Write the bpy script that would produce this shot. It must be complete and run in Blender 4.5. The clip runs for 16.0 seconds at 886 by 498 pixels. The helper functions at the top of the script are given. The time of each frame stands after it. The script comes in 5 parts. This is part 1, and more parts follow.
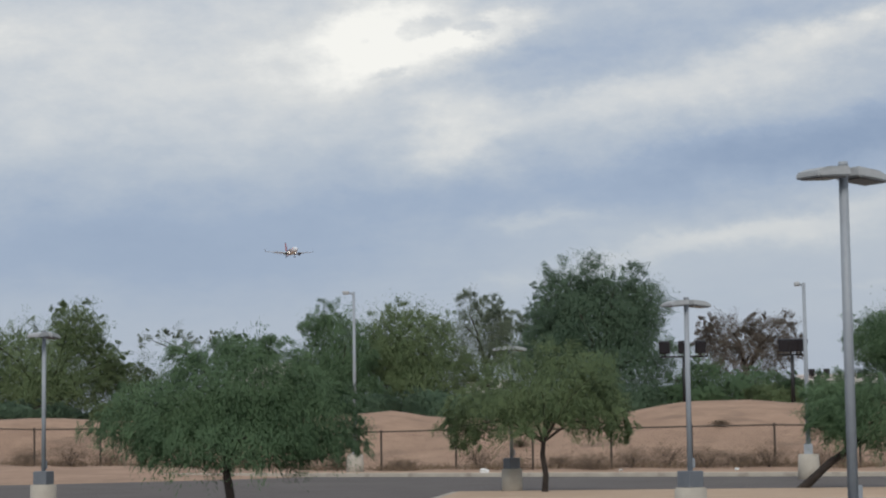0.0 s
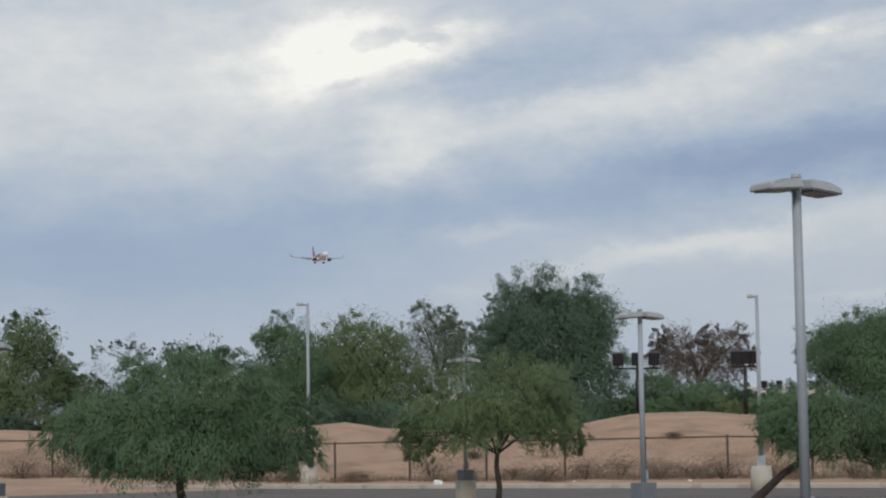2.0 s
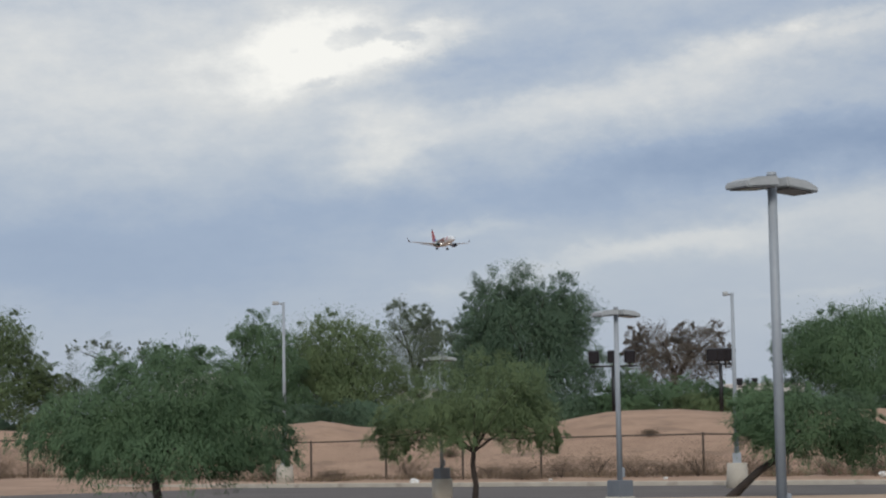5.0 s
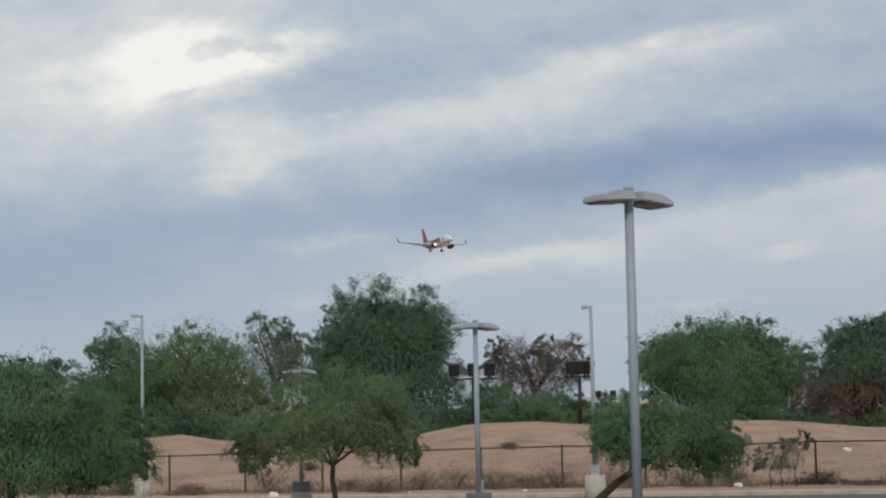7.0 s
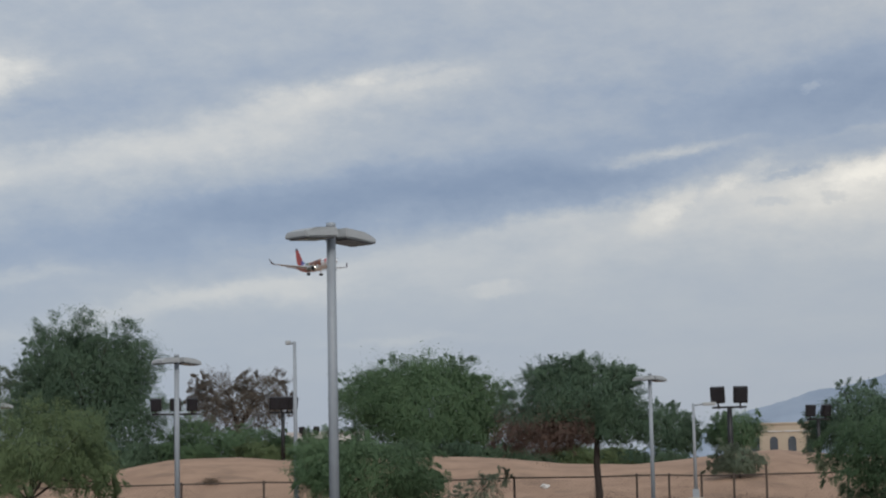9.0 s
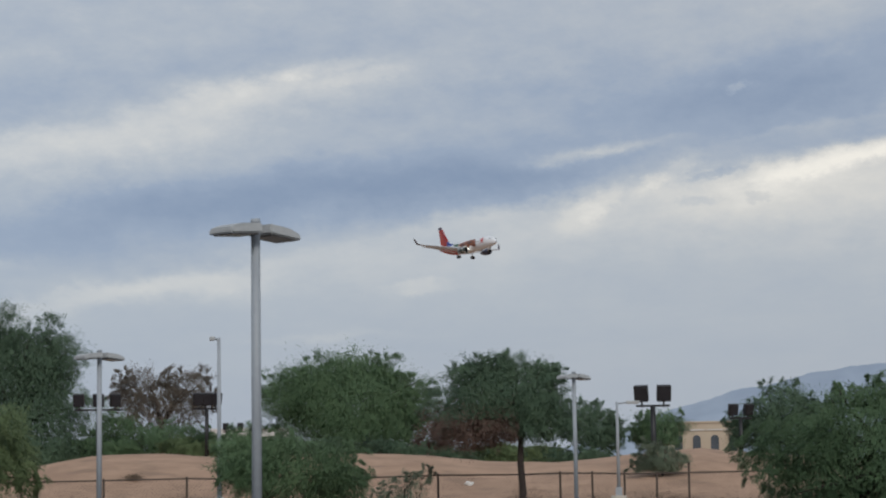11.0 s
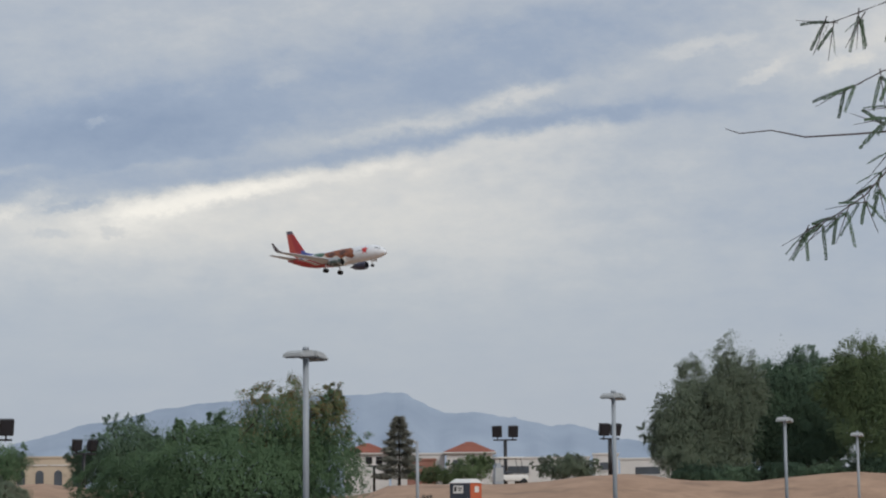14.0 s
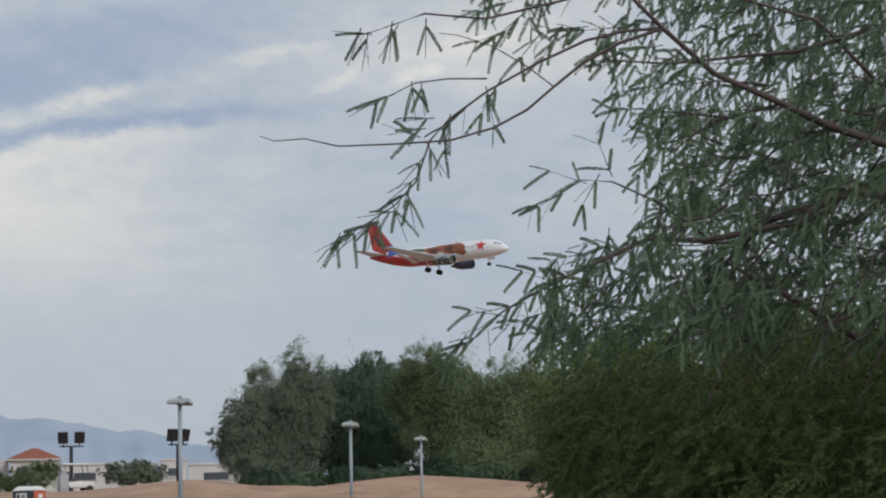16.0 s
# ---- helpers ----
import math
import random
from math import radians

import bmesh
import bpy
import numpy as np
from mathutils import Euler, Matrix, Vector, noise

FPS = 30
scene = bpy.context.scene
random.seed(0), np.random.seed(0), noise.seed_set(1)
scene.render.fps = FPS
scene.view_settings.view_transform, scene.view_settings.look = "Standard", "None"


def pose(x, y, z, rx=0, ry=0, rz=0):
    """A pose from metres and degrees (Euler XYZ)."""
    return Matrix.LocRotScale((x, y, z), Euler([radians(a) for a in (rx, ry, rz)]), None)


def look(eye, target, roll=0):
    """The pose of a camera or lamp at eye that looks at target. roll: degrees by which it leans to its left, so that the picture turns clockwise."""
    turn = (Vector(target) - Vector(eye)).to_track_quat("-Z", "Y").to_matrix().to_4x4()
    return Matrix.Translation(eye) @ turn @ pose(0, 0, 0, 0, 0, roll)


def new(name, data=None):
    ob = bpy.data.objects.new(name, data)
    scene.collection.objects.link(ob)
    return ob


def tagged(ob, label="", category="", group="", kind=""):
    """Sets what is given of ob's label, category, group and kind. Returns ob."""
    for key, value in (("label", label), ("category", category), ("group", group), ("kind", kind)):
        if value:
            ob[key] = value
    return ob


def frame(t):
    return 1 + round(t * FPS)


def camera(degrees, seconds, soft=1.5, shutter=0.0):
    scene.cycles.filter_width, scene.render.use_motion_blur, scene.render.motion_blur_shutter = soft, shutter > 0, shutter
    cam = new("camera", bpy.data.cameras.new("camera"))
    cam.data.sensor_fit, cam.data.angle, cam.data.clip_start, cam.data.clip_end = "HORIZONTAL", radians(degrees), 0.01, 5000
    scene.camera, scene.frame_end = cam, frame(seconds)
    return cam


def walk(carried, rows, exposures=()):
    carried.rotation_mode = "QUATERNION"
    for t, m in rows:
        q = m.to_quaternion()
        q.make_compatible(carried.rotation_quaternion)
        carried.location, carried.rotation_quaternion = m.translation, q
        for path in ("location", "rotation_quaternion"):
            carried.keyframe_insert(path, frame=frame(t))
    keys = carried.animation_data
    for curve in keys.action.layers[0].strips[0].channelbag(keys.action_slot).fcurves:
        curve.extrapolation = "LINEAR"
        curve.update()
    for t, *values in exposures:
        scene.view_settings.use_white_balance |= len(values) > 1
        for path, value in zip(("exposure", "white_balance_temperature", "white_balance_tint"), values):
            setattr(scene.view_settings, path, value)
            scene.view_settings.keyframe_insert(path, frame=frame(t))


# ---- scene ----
EYE, ARC = 1.62, 0.28          # eye height; the hand's distance from the turning body
cam = camera(24.57, 16.0, soft=2.15)
# seconds, bearing (clockwise from +y), pitch, lean to the left, in degrees
ROWS = [
    (0.0, 0.0, 5.082, -0.767), (0.5, 1.646, 5.064, -0.641), (1.0, 1.165, 5.34, -1.101), (1.5, 1.006, 5.284, -1.307),
    (2.0, 1.302, 5.391, -0.764), (2.5, 1.773, 5.306, -0.628), (3.0, 1.922, 5.294, -0.843), (3.5, 1.852, 5.258, -0.973),
    (3.7, 1.757, 5.262, -0.946), (5.8, 2.758, 5.563, -1.086), (6.0, 3.524, 5.664, -1.069), (6.5, 4.733, 5.659, -1.105),
    (7.0, 5.931, 5.625, -1.181), (7.5, 8.362, 5.955, -1.111), (8.0, 10.672, 6.192, -0.984), (8.5, 12.769, 6.363, -1.105),
    (8.7, 13.437, 6.435, -1.142), (11.0, 16.342, 6.349, -0.909), (11.5, 17.203, 6.258, -1.122), (12.0, 20.933, 6.02, -1.217),
    (12.5, 25.272, 5.722, -1.327), (13.0, 27.25, 6.213, -1.107), (13.5, 30.745, 6.982, -1.352), (14.0, 34.534, 7.122, -0.58),
    (14.5, 35.948, 6.958, -0.087), (15.0, 37.949, 7.247, -0.802), (15.5, 41.781, 7.08, -0.889), (16.0, 46.637, 7.075, -1.293),
]
SWAY = {0.0: 0.022, 0.5: 0.028, 1.0: 0.03, 1.5: 0.03, 2.0: 0.012}             # metres by which the hand strays to the side
walk(cam, [(t, pose(ARC * math.sin(radians(a)) + SWAY.get(t, 0.0), ARC * math.cos(radians(a)) - ARC, EYE, 90 + p, 0, -a) @ pose(0, 0, 0, 0, 0, r))
           for t, a, p, r in ROWS],
     exposures=[(0.0, 0.04), (3.7, 0.05), (6.0, 0.05), (6.8, 0.04), (7.5, -0.17), (8.0, -0.12), (8.7, -0.10), (11.0, -0.09), (12.5, -0.06), (14.0, -0.03), (15.0, -0.03), (16.0, 0.06)])


def bearing(az, d, z=0.0):
    """The place d metres away in the direction az."""
    return Vector((d * math.sin(radians(az)), d * math.cos(radians(az)), z))


def rise(el, d):
    """The height above the lot at which something d metres away stands el degrees above the eye."""
    return EYE + d * math.tan(radians(el))


# ---------------------------------------------------------------- world and light
SUN_EL, SUN_AZ = 38, 186


def link(nt, a, b):
    nt.links.new(a, b)


def maths(nt, op, a, b=None, c=None):
    n = nt.nodes.new("ShaderNodeMath")
    n.operation = op
    for i, v in enumerate((a, b, c)):
        if v is None:
            continue
        if isinstance(v, (int, float)):
            n.inputs[i].default_value = v
        else:
            link(nt, v, n.inputs[i])
    return n.outputs[0]


# cloud banks of the layer: bearing, height, half length, half thickness, slope (degrees), lightness, crisp edge
# the torn bright gap, its grey rags, and the light beside it
GAP = [
    (-1.6, 10.90, 3.03, 1.19, 11, 0.34, 0), (-1.4, 11.45, 2.07, 0.67, 9, 0.22, 1), (-1.3, 10.51, 2.07, 0.73, 15, 0.20, 1), (1.5, 11.23, 1.59, 0.45, 17, 0.28, 1), (-0.5, 11.32, 0.83, 0.29, 9, -0.30, 1),
    (1.0, 11.30, 0.48, 0.21, 1, -0.28, 1), (-1.4, 10.07, 0.54, 0.16, 23, -0.16, 1), (-2.2, 10.96, 0.25, 0.13, 21, -0.16, 1), (0.3, 8.35, 1.35, 0.96, 36, 0.34, 0), (-3.5, 9.42, 3.50, 1.59, 21, 0.14, 0),
    (-12.1, 11.12, 2.23, 0.96, 1, 0.16, 0), (-8.5, 11.12, 5.25, 2.07, 9, 0.20, 0), (-9.3, 9.08, 4.78, 1.27, 13, 0.15, 0), (-6.1, 10.75, 1.75, 0.35, 15, -0.04, 0), (-0.9, 12.70, 2.55, 0.48, 6, 0.18, 0),
]
# the grey sheet right of the gap, the light band under it and the blue below
SHEETS = [
    (2.9, 10.25, 3.03, 0.67, 15, -0.11, 0), (7.6, 10.85, 5.10, 0.67, 14, -0.10, 0), (1.8, 10.34, 1.43, 0.22, 13, -0.08, 1), (3.8, 9.24, 2.71, 0.48, 7, 0.17, 0), (8.8, 9.79, 4.78, 0.70, 12, 0.16, 0),
    (11.2, 10.85, 2.23, 0.29, 13, 0.14, 0), (5.4, 8.72, 3.82, 0.64, 7, 0.06, 0), (13.6, 11.85, 4.14, 0.57, 7, -0.10, 0), (17.5, 10.58, 3.82, 0.48, 9, -0.10, 0), (10.3, 10.53, 4.78, 0.64, 11, 0.09, 0),
    (14.0, 11.21, 1.43, 0.18, 11, 0.10, 1), (20.4, 8.85, 1.75, 0.22, 4, 0.26, 0), (13.8, 9.64, 4.14, 0.38, 11, 0.06, 0),
]
# the long blue-grey bands
BLUE = [
    (13.1, 8.08, 5.25, 0.83, 6, -0.33, 0), (18.2, 8.36, 4.14, 0.70, 5, -0.22, 0), (7.4, 7.34, 4.14, 0.73, 9, -0.20, 0), (0.6, 6.60, 5.25, 0.73, 9, -0.15, 0), (-8.5, 5.78, 6.85, 1.19, 3, -0.27, 0),
    (-11.4, 4.52, 5.41, 1.11, 1, -0.16, 0), (-3.6, 4.50, 4.78, 0.96, 4, -0.16, 0), (13.3, 8.00, 6.05, 0.70, 6, -0.16, 0), (18.3, 8.00, 3.66, 0.57, 10, -0.16, 0), (7.3, 6.37, 3.66, 0.57, 5, -0.10, 0),
    (2.7, 5.89, 1.27, 0.18, 4, 0.20, 0), (6.6, 4.98, 3.66, 0.38, 10, 0.15, 0), (10.5, 5.58, 2.71, 0.45, 11, 0.14, 0), (1.8, 4.24, 1.11, 0.14, 1, 0.14, 0), (7.0, 5.17, 3.34, 0.29, 9, 0.13, 0),
]
# the bright edge that climbs to the right and the puffs under it
EDGE = [
    (15.6, 6.02, 4.78, 0.88, 7, 0.14, 0), (15.6, 5.31, 0.48, 0.25, 1, 0.08, 1), (17.7, 7.21, 3.18, 0.22, 10, 0.13, 0), (20.4, 7.24, 0.88, 0.41, 36, 0.10, 1), (20.7, 7.55, 0.83, 0.32, 36, 0.12, 1),
    (19.7, 7.09, 1.75, 0.41, 11, 0.12, 0), (22.8, 8.35, 1.11, 0.24, 31, 0.18, 1), (24.7, 7.81, 3.34, 0.80, 5, 0.18, 0), (27.7, 8.55, 3.03, 0.32, 10, 0.09, 1), (21.0, 9.01, 1.75, 0.18, 3, 0.30, 0),
    (24.1, 8.23, 0.67, 0.14, 9, -0.24, 1), (23.6, 7.47, 0.57, 0.13, 1, -0.14, 1), (25.3, 7.59, 0.41, 0.13, 5, -0.15, 1), (13.0, 3.96, 2.07, 0.13, 1, 0.13, 0), (15.7, 5.27, 0.96, 0.19, 1, 0.07, 1),
]
# dark upper sheets and the lit slits between them
UPPER = [
    (23.7, 10.45, 4.14, 0.73, 6, -0.27, 0), (24.9, 9.22, 3.66, 0.38, 8, -0.22, 0), (18.4, 11.01, 3.18, 0.48, 7, -0.10, 0), (10.8, 10.94, 5.25, 0.54, 12, 0.06, 0), (12.7, 11.41, 1.91, 0.16, 10, 0.10, 1),
    (24.8, 10.67, 0.38, 0.13, 1, 0.26, 1), (26.0, 10.78, 5.41, 0.80, 5, -0.17, 0), (27.6, 9.05, 4.78, 0.22, 9, -0.24, 0), (34.8, 10.44, 5.25, 0.35, 9, -0.13, 0), (32.1, 10.15, 3.03, 0.18, 10, 0.15, 0),
    (26.6, 9.50, 2.39, 0.16, 9, 0.14, 0), (36.9, 12.06, 4.46, 0.54, 11, -0.20, 0), (29.9, 11.96, 0.57, 0.22, 15, 0.12, 1), (37.2, 11.50, 2.71, 0.19, 11, 0.13, 0), (38.0, 10.84, 2.39, 0.22, 5, -0.12, 0),
]
# the pale veil under the edge, greyer to the right
VEIL = [
    (31.6, 8.19, 5.25, 1.43, 6, 0.17, 0), (27.6, 8.61, 1.75, 0.22, 11, 0.05, 1), (30.8, 9.17, 2.55, 0.25, 11, 0.09, 1), (35.6, 9.78, 4.14, 0.41, 11, 0.08, 0), (23.7, 7.87, 2.07, 0.72, 7, 0.12, 0),
    (36.3, 7.71, 4.14, 1.75, 6, 0.14, 0), (22.7, 5.50, 6.05, 0.96, 3, 0.04, 0), (28.7, 7.93, 5.10, 1.11, 6, 0.16, 0), (27.4, 8.62, 2.71, 0.29, 10, 0.11, 1), (33.7, 9.52, 3.50, 0.32, 7, 0.10, 0),
    (27.2, 10.33, 3.50, 0.57, 6, -0.22, 0), (32.1, 10.00, 4.14, 0.29, 8, -0.20, 0), (33.3, 10.60, 2.07, 0.16, 9, 0.24, 0), (37.6, 7.11, 6.69, 1.75, 1, 0.03, 0), (46.2, 7.39, 5.25, 2.55, 1, -0.10, 0),
]
# the last grey banks and their bright holes
LAST = [
    (40.4, 10.84, 4.14, 0.27, 4, -0.28, 0), (36.5, 11.38, 1.27, 0.21, 9, 0.20, 1), (35.7, 12.52, 4.14, 0.54, 11, -0.16, 0), (42.0, 12.65, 1.43, 0.21, 9, 0.15, 1), (43.6, 11.77, 0.73, 0.18, 26, 0.18, 1),
    (46.0, 11.96, 0.73, 0.22, 9, 0.22, 1), (46.8, 12.63, 2.07, 0.41, 9, 0.14, 0), (30.9, 13.75, 5.25, 0.48, 7, 0.05, 0), (30.2, 12.18, 3.18, 0.57, 7, -0.16, 0), (39.1, 13.59, 3.82, 0.57, 9, -0.18, 0),
    (43.1, 11.12, 3.03, 0.25, 4, 0.12, 0), (37.3, 10.29, 2.55, 0.22, 5, 0.14, 0), (48.0, 13.08, 4.14, 1.43, 1, 0.22, 0),
]


def make_world():
    w = bpy.data.worlds.new("overcast_sky")
    scene.world = w
    w.use_nodes = True
    nt = w.node_tree
    nt.nodes.clear()
    out = nt.nodes.new("ShaderNodeOutputWorld")
    bg = nt.nodes.new("ShaderNodeBackground")
    link(nt, bg.outputs[0], out.inputs[0])
    sky = nt.nodes.new("ShaderNodeTexSky")
    sky.sky_type, sky.sun_disc = "NISHITA", False
    sky.sun_elevation, sky.sun_rotation = radians(SUN_EL), radians(SUN_AZ)
    sky.air_density, sky.dust_density = 1.2, 2.0
    tc = nt.nodes.new("ShaderNodeTexCoord")
    sep = nt.nodes.new("ShaderNodeSeparateXYZ")
    link(nt, tc.outputs["Generated"], sep.inputs[0])
    az = maths(nt, "MULTIPLY", maths(nt, "ARCTAN2", sep.outputs[0], sep.outputs[1]), 57.2958)
    el = maths(nt, "MULTIPLY", maths(nt, "ARCSINE", sep.outputs[2]), 57.2958)
    flat = nt.nodes.new("ShaderNodeCombineXYZ")
    link(nt, az, flat.inputs[0])
    link(nt, el, flat.inputs[1])

    def noise_at(scale, detail, sx, sy, rot, rough=0.55):
        mp = nt.nodes.new("ShaderNodeMapping")
        mp.inputs["Rotation"].default_value = (0, 0, radians(rot))
        mp.inputs["Scale"].default_value = (sx, sy, 1)
        link(nt, flat.outputs[0], mp.inputs[0])
        nz = nt.nodes.new("ShaderNodeTexNoise")
        nz.inputs["Scale"].default_value, nz.inputs["Detail"].default_value, nz.inputs["Roughness"].default_value = scale, detail, rough
        link(nt, mp.outputs[0], nz.inputs["Vector"])
        return nz

    # the banks' edges are torn by a fine noise: softly for the sheets, sharply for the rags
    def torn_by(scale, rough, dx, dy):
        tear = noise_at(scale, 8, 0.7, 1.2, -10, rough)
        off, torn = nt.nodes.new("ShaderNodeVectorMath"), nt.nodes.new("ShaderNodeVectorMath")
        off.operation = "MULTIPLY_ADD"
        link(nt, tear.outputs["Color"], off.inputs[0])
        off.inputs[1].default_value, off.inputs[2].default_value = (dx, dy, 0), (-dx / 2, -dy / 2, 0)
        link(nt, flat.outputs[0], torn.inputs[0])
        link(nt, off.outputs[0], torn.inputs[1])
        return torn.outputs[0]

    soft, crisp = torn_by(0.5, 0.66, 4.2, 1.75), torn_by(1.3, 0.72, 1.6, 0.9)

    def draped(place, over):
        """Each group of banks rides a little on the ones before it."""
        ride = nt.nodes.new("ShaderNodeVectorMath")
        ride.operation = "MULTIPLY_ADD"
        link(nt, over, ride.inputs[0])
        ride.inputs[1].default_value = (0.0, 0.05, 0.0)
        link(nt, place, ride.inputs[2])
        return ride.outputs[0]

    total = None
    for banks in (GAP, SHEETS, BLUE, EDGE, UPPER, VEIL, LAST):
        if total is not None:
            soft, crisp = draped(soft, total), draped(crisp, total)
        for a, e, lw, lh, slope, amount, edge in banks:
            mp = nt.nodes.new("ShaderNodeMapping")
            mp.vector_type = "TEXTURE"
            mp.inputs["Location"].default_value = (a, e, 0)
            mp.inputs["Rotation"].default_value = (0, 0, radians(slope))
            mp.inputs["Scale"].default_value = (lw, lh, 1)
            link(nt, crisp if edge else soft, mp.inputs[0])
            dot = nt.nodes.new("ShaderNodeVectorMath")
            dot.operation = "DOT_PRODUCT"
            link(nt, mp.outputs[0], dot.inputs[0])
            link(nt, mp.outputs[0], dot.inputs[1])
            r2 = dot.outputs["Value"]
            if edge:
                r2 = maths(nt, "POWER", r2, 2.0)
            bell = maths(nt, "EXPONENT", maths(nt, "MULTIPLY", r2, -0.8))
            total = maths(nt, "MULTIPLY_ADD", bell, (0.85 if edge else 0.80) * amount, 0.0 if total is None else total)
    streak = noise_at(0.30, 7, 0.5, 2.0, -11, 0.6)
    puff = noise_at(0.8, 8, 0.75, 1.4, -9, 0.66)
    v = maths(nt, "ADD", total, maths(nt, "MULTIPLY_ADD", streak.outputs["Fac"], 0.20, -0.097))
    high = nt.nodes.new("ShaderNodeMapRange")
    link(nt, el, high.inputs[0])
    high.inputs[1].default_value, high.inputs[2].default_value, high.inputs[3].default_value, high.inputs[4].default_value = 4.0, 10.0, 0.12, 0.36
    v = maths(nt, "ADD", v, maths(nt, "MULTIPLY", maths(nt, "SUBTRACT", puff.outputs["Fac"], 0.475), high.outputs[0]))
    v = maths(nt, "ADD", v, 0.505)
    # far cloud dulls towards the horizon
    low = nt.nodes.new("ShaderNodeMapRange")
    link(nt, el, low.inputs[0])
    low.inputs[1].default_value, low.inputs[2].default_value, low.inputs[3].default_value, low.inputs[4].default_value = 1.0, 7.0, 0.45, 1.0
    v = maths(nt, "MULTIPLY_ADD", maths(nt, "SUBTRACT", v, 0.4), low.outputs[0], 0.4)
    ramp = nt.nodes.new("ShaderNodeValToRGB")
    link(nt, v, ramp.inputs[0])
    stops = ((0.0, (0.235, 0.308, 0.445)), (0.30, (0.33, 0.402, 0.525)), (0.55, (0.475, 0.52, 0.58)), (0.80, (0.69, 0.69, 0.675)), (1.0, (0.95, 0.92, 0.85)))
    el_ = ramp.color_ramp.elements
    el_[0].position, el_[0].color = 0.0, (*stops[0][1], 1)
    el_[1].position, el_[1].color = 1.0, (*stops[-1][1], 1)
    for p, c in stops[1:-1]:
        e = el_.new(p)
        e.color = (*c, 1)
    clear = nt.nodes.new("ShaderNodeVectorMath")
    clear.operation = "SCALE"
    clear.inputs[3].default_value = 0.10
    link(nt, sky.outputs[0], clear.inputs[0])
    mix = nt.nodes.new("ShaderNodeMix")
    mix.data_type = "RGBA"
    mix.inputs[0].default_value = 0.92
    link(nt, clear.outputs[0], mix.inputs[6])
    link(nt, ramp.outputs[0], mix.inputs[7])
    # bluer where the layer is thin, warmer where it is lit
    across = nt.nodes.new("ShaderNodeMapRange")
    link(nt, az, across.inputs[0])
    across.inputs[1].default_value, across.inputs[2].default_value = 4.0, 30.0
    tint = nt.nodes.new("ShaderNodeMix")
    tint.data_type = "RGBA"
    link(nt, across.outputs[0], tint.inputs[0])
    tint.inputs[6].default_value, tint.inputs[7].default_value = (0.985, 1.0, 1.022, 1), (1.015, 1.0, 0.988, 1)
    done = nt.nodes.new("ShaderNodeVectorMath")
    done.operation = "MULTIPLY"
    link(nt, mix.outputs[2], done.inputs[0])
    link(nt, tint.outputs[2], done.inputs[1])
    link(nt, done.outputs[0], bg.inputs[0])
    bg.inputs[1].default_value = 1.0


make_world()
sun = new("sun", bpy.data.lights.new("sun", "SUN"))
sun.data.energy, sun.data.angle, sun.data.color = 1.75, radians(16), (1.0, 0.96, 0.91)
sun.matrix_world = look(bearing(SUN_AZ, 60 * math.cos(radians(SUN_EL)), 60 * math.sin(radians(SUN_EL))), (0, 0, 0))


# ---------------------------------------------------------------- materials
def rgb(r, g, b):
    """A linear colour from display values of 0 to 255."""
    return tuple((c / 255 / 12.92) if c <= 10 else ((c / 255 + 0.055) / 1.055) ** 2.4 for c in (r, g, b))


